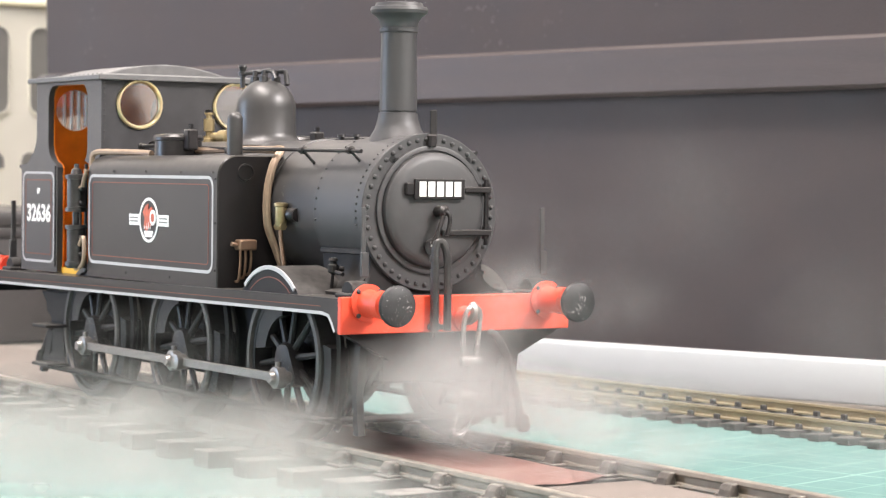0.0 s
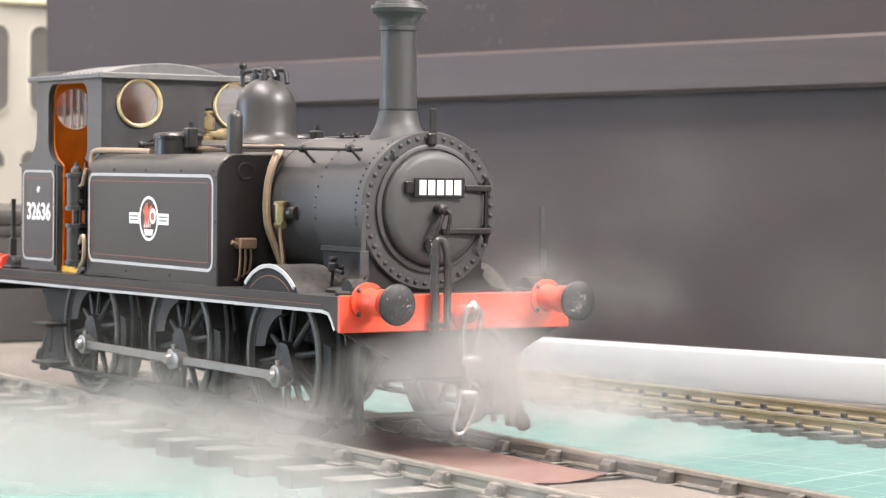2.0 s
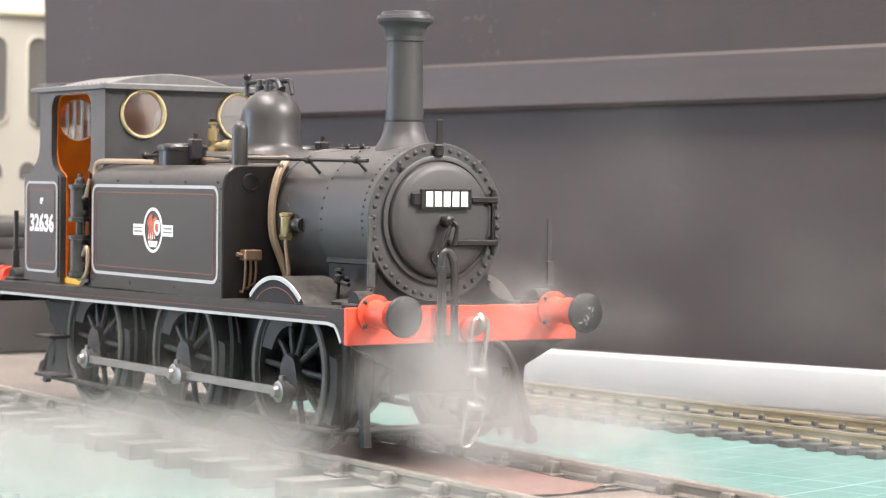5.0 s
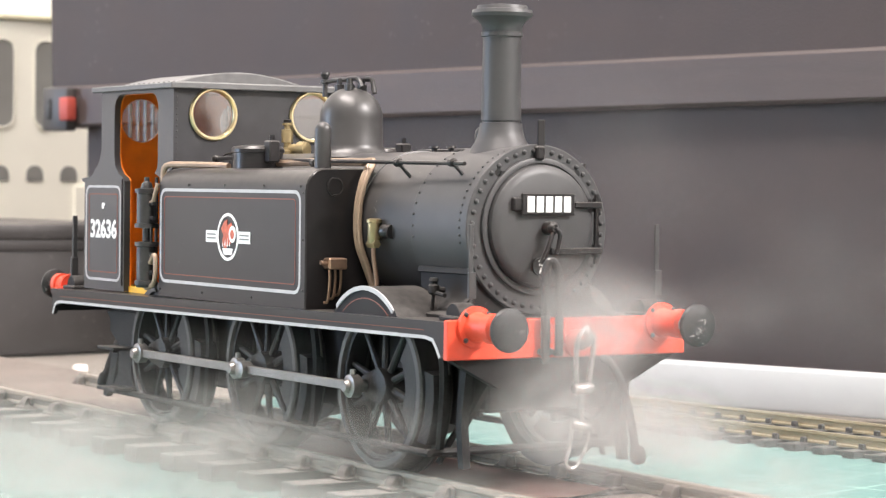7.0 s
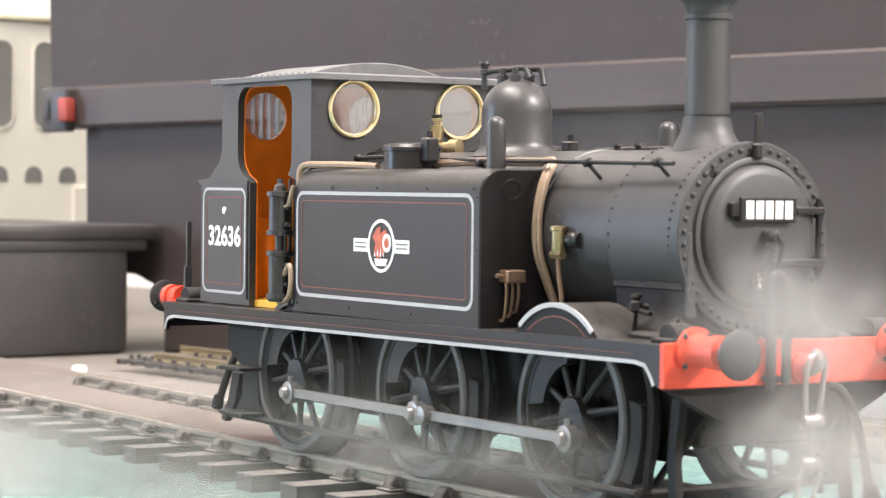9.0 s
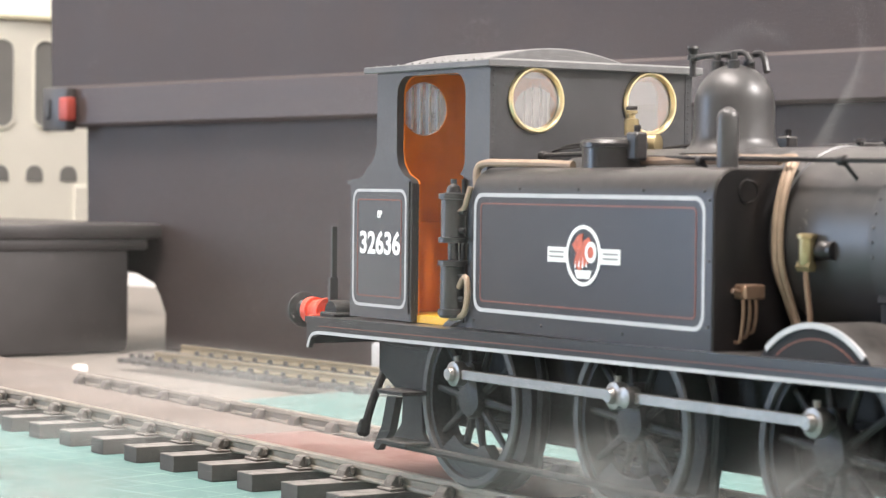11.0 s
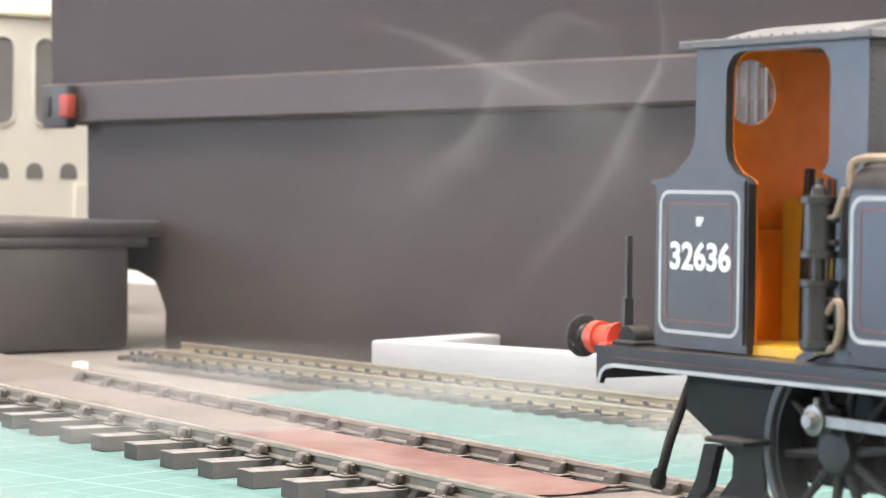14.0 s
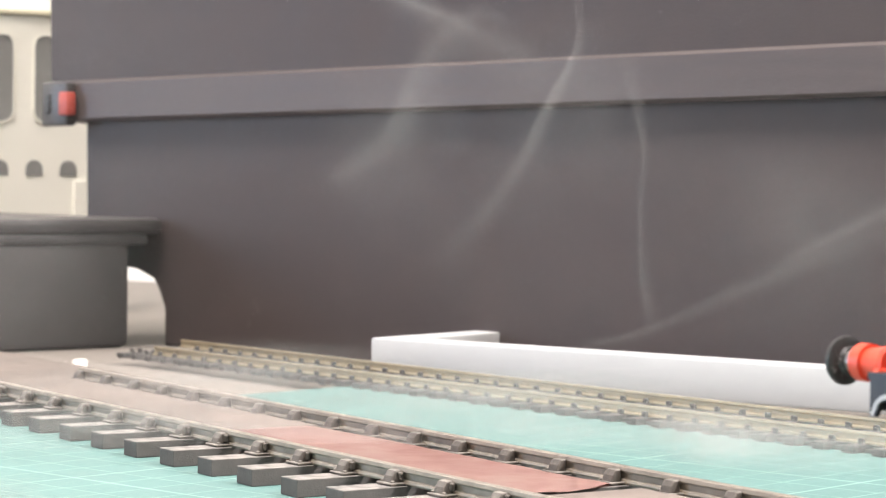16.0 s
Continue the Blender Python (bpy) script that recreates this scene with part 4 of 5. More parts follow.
    part("backhead", lathe(B(), (-87.0, 0, 42), (1, 0, 0), [(0, 9.5), (7.4, 9.5)], 32), CAB_DARK, loco, "dark boiler backhead")
    part("bunker_front", box(B(), -111.1, -109.5, -18.5, 18.5, 26.4, 41.5, 0.1), CAB_RED, loco)
    part("seat_locker", box(B(), -109.4, -104, -7.0, 12.0, 26.4, 46.0, 0.3), YELLOW, loco, "ochre yellow locker")
    part("reverser_lever", tube(B(), [(-103, -8.2, 26.4), (-103, -8.2, 38), (-102, -8.4, 50)], 0.7, 8), CAB_DARK, loco)
    part("brake_handle", tube(B(), [(-93, 4, 27), (-93, 4, 46), (-88, 2, 50), (-84, 2, 48)], 0.5, 8), CAB_DARK, loco)
    for y, yb in ((-11.1, -11.3), (11.1, 11.3)):
        # brass rims and glass at the front, barred glass at the back
        prof = [(0, 4.4), (0, 5.2), (0.35, 5.25), (0.75, 5.0), (0.75, 4.75), (0.35, 4.45)]
        bm = B()
        seg, prev, first = 40, None, None
        for sx, r in prof + [prof[0]]:
            cur = ring(bm, Vector((-78.6 + sx, y, 61.1)), Vector((0, 1, 0)), Vector((0, 0, 1)), r, seg)
            if prev:
                for i in range(seg):
                    bm.faces.new((prev[i], prev[(i + 1) % seg], cur[(i + 1) % seg], cur[i]))
            prev = cur
        bmesh.ops.remove_doubles(bm, verts=bm.verts, dist=0.001)
        bmesh.ops.recalc_face_normals(bm, faces=bm.faces)
        w = part("window_rim", bm, BRASS, c, "polished brass window rim")
        g = part("pane", lathe(B(), (-78.9, y, 61.1), (1, 0, 0), [(0, 4.6), (0.2, 4.6)], 32), GLASS, w, "glass pane")
        g.visible_shadow = False
        g = part("pane", lathe(B(), (-111.6, yb, 60.4), (1, 0, 0), [(0, 4.4), (0.2, 4.4)], 32), GLASS, bk, "glass pane")
        g.visible_shadow = False
        for k in range(4):
            dy = -2.55 + 1.7 * k
            h = math.sqrt(4.3 ** 2 - dy * dy)
            # lettering white puts the light on the bars into their colour
            part("window_bar", rod(B(), (-111.0, yb + dy, 60.4 - h), (-111.0, yb + dy, 60.4 + h), 0.24, 6), LETTER, bk, "window guard bar whitened as if lit")
    for s in (-1, 1):
        for k in range(14):
            piece("rivet", RIVET_SMALL, c, (-78.6, s * 19.0, 50.9 + k * 1.12), (0, 90, 0))
    # roof: flat with eaves, and a low arched hatch over its hind part
    out = [(-20.6, 66.4), (-20.6, 67.1), (-18.0, 67.35), (18.0, 67.35), (20.6, 67.1), (20.6, 66.4)]
    r = part("cab_roof", prism(B(), out, "x", -115.2, -77.4, 0.15), ROOF, loco, "dusty dark grey cab roof")
    out = [(-15.5, 67.3)] + [(-15.5 + 31.0 * k / 20, 67.35 + 2.7 * math.sin(math.pi * k / 20) ** 0.9) for k in range(21)] + [(15.5, 67.3)]
    part("roof_hatch", prism(B(), out, "x", -114.0, -88.5, 0.2), ROOF, r, "low arched roof hatch")
    part("roof_gutter", box(B(), -77.7, -77.0, -20.9, 20.9, 66.0, 67.2, 0.15), ROOF, r)
    for s in (-1, 1):
        part("roof_gutter", box(B(), -115.2, -77.4, *sorted((s * 20.1, s * 20.9)), 66.0, 67.1, 0.15), ROOF, r)
        for k in range(16):
            piece("rivet", RIVET_SMALL, r, (-113.5 + 2.3 * k, s * 19.4, 67.2), (0, 0, 0))
    # coal showing over the bunker edge
    bm = B()
    rnd = random.Random(4)
    for k in range(60):
        vs = bmesh.ops.create_icosphere(bm, subdivisions=1, radius=rnd.uniform(0.5, 1.1))["verts"]
        o = Vector((rnd.uniform(-120.8, -113), rnd.uniform(-18.5, 18.5), 47.4 + rnd.uniform(0, 1.0)))
        for v in vs:
            v.co = v.co * rnd.uniform(0.7, 1.2) + o
    tagged(part("coal", bm, BLACK, loco, smooth=None), kind="stuff")


def plate_with_holes(bm, x0, x1, z0, z1, holes_r, half, centres, cz):
    for s, cy in zip((-1, 1), centres):
        n = 40
        inner = [(cy + holes_r * math.cos(2 * math.pi * k / n), cz + holes_r * math.sin(2 * math.pi * k / n)) for k in range(n)]
        outer = []
        ylo, yhi = (0.0, half) if s > 0 else (-half, 0.0)
        for k in range(n):
            a = 2 * math.pi * k / n
            dy, dz = math.cos(a), math.sin(a)
            t = min(((yhi - cy) / dy if dy > 1e-6 else (ylo - cy) / dy if dy < -1e-6 else 1e9), ((z1 - cz) / dz if dz > 1e-6 else (z0 - cz) / dz if dz < -1e-6 else 1e9))
            outer.append((cy + dy * t, cz + dz * t))
        for cyy, czz in ((yhi, z1), (ylo, z1), (yhi, z0), (ylo, z0)):
            i = min(range(n), key=lambda k: (outer[k][0] - cyy) ** 2 + (outer[k][1] - czz) ** 2)
            outer[i] = (cyy, czz)
        band(bm, outer, inner, "x", x0, x1)
    return bm


def B_front(x0=-79.5, x1=-78.6):
    bm = plate_with_holes(B(), x0, x1, 50.0, 66.3, 4.6, CAB_SIDE - 1.58 if x0 < -79.55 else CAB_SIDE - 1.32, (-11.1, 11.1), 61.1)
    return bm


def B_back(x0, x1):
    bm = plate_with_holes(B(), x0, x1, 50.0, 66.3, 4.5, CAB_SIDE - 1.6, (-11.3, 11.3), 60.4)
    box(bm, x0, x1, -CAB_SIDE + 1.6, CAB_SIDE - 1.6, 40.0, 50.0)
    return bm


CABP = material("satin_dark_cab_paint", (0.042, 0.042, 0.045), 0.32, 0, 0.2, 400, 0.08, 9000, dust=0.05)
ROOF = material("dusty_roof_paint", (0.12, 0.12, 0.12), 0.5, 0, 0.25, 400, 0.2, 5000, dust=0.25, dust_colour=(0.5, 0.5, 0.48))
CAB_DARK = material("cab_fittings_dark", (0.04, 0.035, 0.03), 0.5, 0.2, 0.2, 700)
cab()


def brake_pump(s):
    y = s * 22.9
    p = part("brake_pump", lathe(B(), (-83.6, y, 27.0), (0, 0, 1), [(0, 1.9), (0.5, 2.3), (1.3, 2.3), (1.4, 1.95), (8.0, 1.95), (8.1, 2.35), (8.9, 2.35), (9.0, 0.8), (11.6, 0.8), (11.7, 2.35), (12.5, 2.35), (12.6, 1.95), (18.4, 1.95), (18.5, 2.35), (19.3, 2.35), (19.5, 1.2), (20.4, 1.0), (20.8, 0.5), (21.6, 0.5)], 24), STEEL_DARK, loco, "dark brake pump with two cylinders")
    for dx in (-1.5, 1.5):
        part("tie_rod", rod(B(), (-83.6 + dx, y - 0.3 * s, 35.5), (-83.6 + dx, y - 0.3 * s, 39.0), 0.3, 6), STEEL_DARK, p)
    for z in (30.0, 33.5, 40.6, 43.5):
        part("pump_bolt", rod(B(), (-81.6, y, z), (-80.2, y, z), 0.45, 6), STEEL_DARK, p)
    part("pump_pipe", tube(B(), [(-81.8, y, 31.8), (-80.2, y, 33.4), (-79.4, y, 32.6), (-79.5, y, 29.5), (-80.6, y, 27.6), (-83.8, y, 26.9)], 0.5, 8), COPPER, p, "dull copper pipe")
    part("pump_pipe", tube(B(), [(-82.0, y, 43.6), (-80.6, y, 43.9), (-79.8, y, 45.4), (-79.2, s * 22.6, 47.4)], 0.45, 8), COPPER, p, "dull copper pipe")


brake_pump(-1)


def splasher(s):
    out = arc(0, 16.6, 14.1, 48, 132, 14)
    base = rise(0) - 0.4
    pts = [(x, max(z, base)) for x, z in out]
    pts = [(10.9, base)] + [p for p in pts if p[1] > base + 0.05] + [(-10.9, base)]
    p = part("splasher", prism(B(), pts, "y", *sorted((s * 22.0, s * 12.5))), BLACK_DULL, loco, "black wheel splasher with a white edge")
    yl = sorted((s * 22.0, s * 22.3))
    if s > 0:
        return
    o, i = [(x, z + 0.1) for x, z in arc(0, 16.6, 14.1, 48, 132, 14)], arc(0, 16.6, 13.45, 48, 132, 14)
    part("beading", prism(B(), o + i[::-1], "y", *yl), LINE_WHITE, p, "grey-white beading", smooth=None)
    o, i = arc(0, 16.6, 12.2, 52, 128, 14), arc(0, 16.6, 12.02, 52, 128, 14)
    part("red_line", prism(B(), o + i[::-1], "y", *sorted((s * 22.0, s * 22.06))), LINE_RED, p, "thin red lining", smooth=None)


splasher(-1)
splasher(1)

# --- frames, brakes, steps


def underframe():
    for s in (-1, 1):
        out = [(-122, 24.6), (25, 24.6), (25, 17), (17, 8.5), (-108, 8.5), (-122, 16)]
        part("frame_plate", prism(B(), out, "y", *sorted((s * 13.2, s * 12.2))), BLACK_DULL, loco)
    part("frame_stretcher", box(B(), -118, 22, -12, 12, 15, 20, 0.3), BLACK_DULL, loco)
    part("ashpan", box(B(), -78, -46, -11, 11, 7.5, 15, 0.5), BLACK_DULL, loco)
    part("cylinder_block", box(B(), 2, 22, -12, 12, 11, 25, 0.5), BLACK_DULL, loco)
    part("front_bracket", prism(B(), [(-22, 20.2), (22.5, 20.2), (13, 15.5), (-13, 15.5)], "x", 24.5, 26.4), BLACK_DULL, loco)
    for s in (-1, 1):
        for ax in AXLES:
            x = ax + 16.4
            part("brake_hanger", tube(B(), [(x - 0.6, s * 17.5, 24), (x + 1.2, s * 17.5, 17), (x + 0.2, s * 17.5, 5)], 0.8, 6), BLACK_DULL, loco)
            o = arc(ax, 14, 14.5, -34, 14, 6) + arc(ax, 14, 17.0, 10, -30, 6)
            part("brake_shoe", prism(B(), o, "y", *sorted((s * 15.6, s * 19.0))), BLACK_DULL, loco)
            part("spring", box(B(), ax - 9, ax + 9, *sorted((s * 13.3, s * 14.6)), 9.2, 10.6, 0.3), BLACK_DULL, loco)
        part("brake_rod", rod(B(), (-108, s * 19.6, 4.9), (17, s * 19.6, 4.4), 0.62, 8), BLACK_DULL, loco)
        part("sand_pipe", tube(B(), [(20, s * 12.5, 20), (19, s * 13.5, 12), (15.5, s * 15.5, 5), (14.6, s * 16.5, 2.4)], 0.55, 8), BLACK_DULL, loco)
        part("guard_iron", prism(B(), [(20.5, 18), (22.5, 18), (21.2, 9), (22, 2.2), (20.4, 2.2), (19.6, 9)], "y", *sorted((s * 15.0, s * 16.4))), BLACK_DULL, loco)
        part("guard_iron", prism(B(), [(-114, 12), (-111, 12), (-113, 6), (-117, 2.6), (-118.4, 3.0), (-115.6, 7)], "y", *sorted((s * 15.0, s * 16.4))), BLACK_DULL, loco)
        # cab steps
        st = part("step_plate", prism(B(), [(-110, 21), (-95, 21), (-96.5, 17), (-98, 12), (-97.6, 7.5), (-96, 5.6), (-107, 5.6), (-104.2, 8.5), (-103.8, 13), (-105.5, 17)], "y", *sorted((s * 19.4, s * 18.7))), BLACK_DULL, loco)
        for z, x0, x1 in ((14.0, -104.5, -96.5), (5.8, -104.5, -95.5)):
            part("step_tread", box(B(), x0, x1, *sorted((s * 24.0, s * 19.0)), z - 0.35, z + 0.35, 0.15), BLACK_DULL, st)
        for ax in AXLES:
            part("axlebox", box(B(), ax - 4, ax + 4, *sorted((s * 13.2, s * 14.2)), 10, 18, 0.4), BLACK_DULL, loco)
    part("brake_beam", rod(B(), (16.2, -20, 4.4), (16.2, 20, 4.4), 0.7, 8), BLACK_DULL, loco)
    for ax in AXLES:
        part("axle", rod(B(), (ax, -14, 14), (ax, 14, 14), 2.0, 12), BLACK_DULL, loco)


underframe()

# --- wheels and rods: keyed in the locomotive's space
WHEELS = []


def wheel_at(ax, s):
    """Built round its axle, crank pin straight ahead; outer face towards s."""
    f = s * 3.0
    bm = B()
    prof = [(-2.6, 12.3), (-2.6, 15.0), (-1.9, 15.2), (-1.3, 14.1), (2.6, 13.9), (2.9, 13.5), (2.9, 12.5), (2.5, 12.3)]
    seg, prev = 56, None
    for a, r in prof + [prof[0]]:
        cur = ring(bm, Vector((0, s * a, 0)), Vector((1, 0, 0)), Vector((0, 0, 1)), r, seg)
        if prev:
            for i in range(seg):
                bm.faces.new((prev[i], prev[(i + 1) % seg], cur[(i + 1) % seg], cur[i]))
        prev = cur
    bmesh.ops.remove_doubles(bm, verts=bm.verts, dist=0.001)
    bmesh.ops.recalc_face_normals(bm, faces=bm.faces)
    w = part("wheel", bm, TYRE, loco, "dark spoked driving wheel with worn steel tyre")
    bm = B()
    prev = None
    prof = [(-1.2, 11.3), (-1.2, 12.4), (2.3, 12.4), (2.3, 11.5)]
    for a, r in prof + [prof[0]]:
        cur = ring(bm, Vector((0, s * a, 0)), Vector((1, 0, 0)), Vector((0, 0, 1)), r, seg)
        if prev:
            for i in range(seg):
                bm.faces.new((prev[i], prev[(i + 1) % seg], cur[(i + 1) % seg], cur[i]))
        prev = cur
    bmesh.ops.remove_doubles(bm, verts=bm.verts, dist=0.001)
    bmesh.ops.recalc_face_normals(bm, faces=bm.faces)
    part("rim", bm, WHEEL, w)
    for k in range(10):
        a = 2 * math.pi * (k + 0.5) / 10
        d = Vector((math.cos(a), 0, math.sin(a)))
        bm = B()
        rod(bm, d * 2.5 + Vector((0, s * 1.2, 0)), d * 11.8 + Vector((0, s * 0.9, 0)), 0.72, 8, 0.5)
        part("spoke", bm, WHEEL, w)
    bm = lathe(B(), (0, s * -1.5, 0), (0, s, 0), [(0, 3.0), (3.8, 3.0), (4.4, 2.6), (4.6, 1.4)], 24)
    part("hub", bm, WHEEL, w)
    out = [(2.2 * math.cos(a) * 1.0, 3.0 * math.sin(a)) for a in np.linspace(math.pi / 2, 3 * math.pi / 2, 9)] + [(THROW + 1.8 * math.cos(a), 1.8 * math.sin(a)) for a in np.linspace(-math.pi / 2, math.pi / 2, 9)]
    part("crank_boss", prism(B(), [(float(a), float(b)) for a, b in out], "y", *sorted((s * 0.5, s * 2.9))), WHEEL, w)
    o = arc(0, 0, 11.6, 140, 220, 12) + arc(0, 0, 7.8, 214, 146, 8)
    part("balance_weight", prism(B(), o, "y", *sorted((s * 0.2, s * 2.2))), WHEEL, w)
    part("crank_pin", lathe(B(), (THROW, s * 2.8, 0), (0, s, 0), [(0, 1.1), (1.0, 1.1), (1.1, 1.5), (3.2, 1.5), (3.5, 1.0), (3.6, 1.2), (4.3, 0.9)], 14), ROD, w, "oily steel crank pin")
    WHEELS.append((w, ax, s))


TYRE = material("worn_steel_tyre", (0.070, 0.068, 0.066), 0.4, 0.4, 0.25, 700, 0.1, 6000)
for ax in AXLES:
    wheel_at(ax, -1)
    wheel_at(ax, 1)

RODS = []


def coupling_rod(s):
    """From the hind pin to the front pin, built round the middle pin."""
    out = [(-42.05, -0.75), (-2.2, -0.75), (2.2, -0.75), (42.05, -0.75), (42.05, 0.75), (-42.05, 0.75)]
    p = part("coupling_rod", prism(B(), out, "y", *sorted((s * 0.0, s * 1.0)), 0.1), ROD, loco, "oily steel coupling rod")
    for x in (-42.05, 0.0, 42.05):
        part("rod_end", lathe(B(), (x, s * -0.3, 0), (0, s, 0), [(0, 1.95), (1.7, 1.95), (1.8, 1.7)], 18), ROD, p)
        part("oil_cup", rod(B(), (x, s * 0.6, 1.6), (x, s * 0.6, 2.8), 0.55, 8), ROD, p)
    part("rod_joint", lathe(B(), (3.2, s * -0.2, 0), (0, s, 0), [(0, 1.5), (2.2, 1.5), (2.4, 0.9)], 14), ROD, p, "oily knuckle joint")
    RODS.append((p, s))


coupling_rod(-1)
coupling_rod(1)

# ---------------------------------------------------------------- steam: soft rigid puffs and ribbons that drift
VIEW = 57.7


def steam_material(name, density, soft=1.0, grain=2.2, ribbon=False, colour=(0.72, 0.725, 0.715)):
    """A thin cloud: clear but for a share of white scatter that fades out from the middle and breaks up in swirls."""
    m = bpy.data.materials.new(name)
    m.use_nodes = True
    nt = m.node_tree
    out = nt.nodes["Material Output"]
    nt.nodes.remove(nt.nodes["Principled BSDF"])

    def math_node(op, a, b=None):
        n = nt.nodes.new("ShaderNodeMath")
        n.operation, n.use_clamp = op, False
        for k, v in ((0, a), (1, b)):
            if v is None:
                continue
            if isinstance(v, (int, float)):
                n.inputs[k].default_value = v
            else:
                nt.links.new(v, n.inputs[k])
        return n.outputs[0]

    tc, info = nt.nodes.new("ShaderNodeTexCoord"), nt.nodes.new("ShaderNodeObjectInfo")
    if ribbon:
        sep = nt.nodes.new("ShaderNodeSeparateXYZ")
        nt.links.new(tc.outputs["UV"], sep.inputs[0])
        across = math_node("SUBTRACT", 1.0, math_node("ABSOLUTE", math_node("SUBTRACT", math_node("MULTIPLY", sep.outputs["Y"], 2.0), 1.0)))
        along = math_node("MULTIPLY", math_node("MULTIPLY", sep.outputs["X"], math_node("SUBTRACT", 1.0, sep.outputs["X"])), 4.0)
        fade = math_node("MULTIPLY", math_node("POWER", across, 1.6), math_node("POWER", along, 0.6))
    else:
        ln = nt.nodes.new("ShaderNodeVectorMath")
        ln.operation = "LENGTH"
        nt.links.new(tc.outputs["Object"], ln.inputs[0])
        r = nt.nodes.new("ShaderNodeMapRange")
        r.interpolation_type = "SMOOTHERSTEP"
        r.inputs["From Min"].default_value, r.inputs["From Max"].default_value = 1.0, 1.0 - soft
        nt.links.new(math_node("MULTIPLY", ln.outputs["Value"], 1.0), r.inputs["Value"])
        fade = r.outputs[0]
    off = nt.nodes.new("ShaderNodeVectorMath")
    off.operation = "ADD"
    nt.links.new(tc.outputs["Object"] if not ribbon else tc.outputs["UV"], off.inputs[0])
    comb = nt.nodes.new("ShaderNodeCombineXYZ")
    for k in range(3):
        nt.links.new(math_node("MULTIPLY", info.outputs["Random"], 37.0 + 11 * k), comb.inputs[k])
    nt.links.new(comb.outputs[0], off.inputs[1])
    no = nt.nodes.new("ShaderNodeTexNoise")
    no.inputs["Scale"].default_value, no.inputs["Detail"].default_value, no.inputs["Distortion"].default_value = grain, 3.0, 0.9
    nt.links.new(off.outputs[0], no.inputs["Vector"])
    nr = nt.nodes.new("ShaderNodeMapRange")
    nr.inputs["From Min"].default_value, nr.inputs["From Max"].default_value = 0.28, 0.72
    nt.links.new(no.outputs["Fac"], nr.inputs["Value"])
    fac = math_node("MULTIPLY", math_node("MULTIPLY", fade, nr.outputs[0]), density)
    tr, di, tl, add, mx = (nt.nodes.new("ShaderNodeBsdf" + k) for k in ("Transparent", "Diffuse", "Translucent")), None, None, None, None
    tr, di, tl = tr
    mid, mx = nt.nodes.new("ShaderNodeMixShader"), nt.nodes.new("ShaderNodeMixShader")
    di.inputs["Color"].default_value = tl.inputs["Color"].default_value = (*colour, 1)
    nt.links.new(di.outputs[0], mid.inputs[1])
    nt.links.new(tl.outputs[0], mid.inputs[2])
    nt.links.new(fac, mx.inputs[0])
    nt.links.new(tr.outputs[0], mx.inputs[1])
    nt.links.new(mid.outputs[0], mx.inputs[2])
    nt.links.new(mx.outputs[0], out.inputs["Surface"])
    return m


STEAM = steam_material("dense_steam", 0.38, 1.0, 1.7, colour=(0.60, 0.60, 0.59))
MIST = steam_material("ground_mist", 0.50, 1.0, 1.5, colour=(0.53, 0.525, 0.51))
THIN = steam_material("thin_steam", 0.17, 1.0, 2.4)
FAINT = steam_material("fading_haze", 0.06, 1.0, 1.8)
VEIL = steam_material("passing_veil", 0.045, 1.0, 2.6)
PUFF = steam_material("rolling_steam", 0.29, 1.0, 1.8, colour=(0.47, 0.465, 0.46))
RIBBON = steam_material("steam_ribbon", 0.17, 1.0, 2.0, ribbon=True)


def cloud_mesh(name, layers, mat, seed):
    """A few bulging layers one behind another, in a space one unit in radius."""
    rnd = random.Random(seed)
    bm = B()
    n = 10
    for k in range(layers):
        dep = 0.0 if layers == 1 else -0.5 + k / (layers - 1)
        ph, amp = rnd.uniform(0, 6), rnd.uniform(0.1, 0.2)
        g = [[bm.verts.new((x, dep * 0.9 + amp * math.sin(2.4 * x + ph) * math.cos(2.1 * z + ph), z)) for x in np.linspace(-1, 1, n)] for z in np.linspace(-1, 1, n)]
        for a in range(n - 1):
            for b in range(n - 1):
                q = (g[a][b], g[a][b + 1], g[a + 1][b + 1], g[a + 1][b])
                if min(v.co.length for v in q) < 1.0:
                    bm.faces.new(q)
    bmesh.ops.delete(bm, geom=[v for v in bm.verts if not v.link_faces], context="VERTS")
    me = bpy.data.meshes.new(name)
    bm.to_mesh(me)
    bm.free()
    me.materials.append(mat)
    for p in me.polygons:
        p.use_smooth = True
    return me


CLOUDS = []


def cloud(name, label, layers, mat, size, rows, follow=0.0, seed=1, sway=2.0, spin=3.0, tilt=-18):
    """rows: seconds and place in mm; follow: the share of the locomotive's run that it is drawn along."""
    ob = new(name, cloud_mesh(name, layers, mat, seed))
    ob.scale = [v / 1000 for v in size]
    ob.visible_shadow = False
    tagged(ob, label, "steam cloud", "steam", "stuff")
    CLOUDS.append((ob, rows, follow, seed, sway, spin, tilt))
    return ob


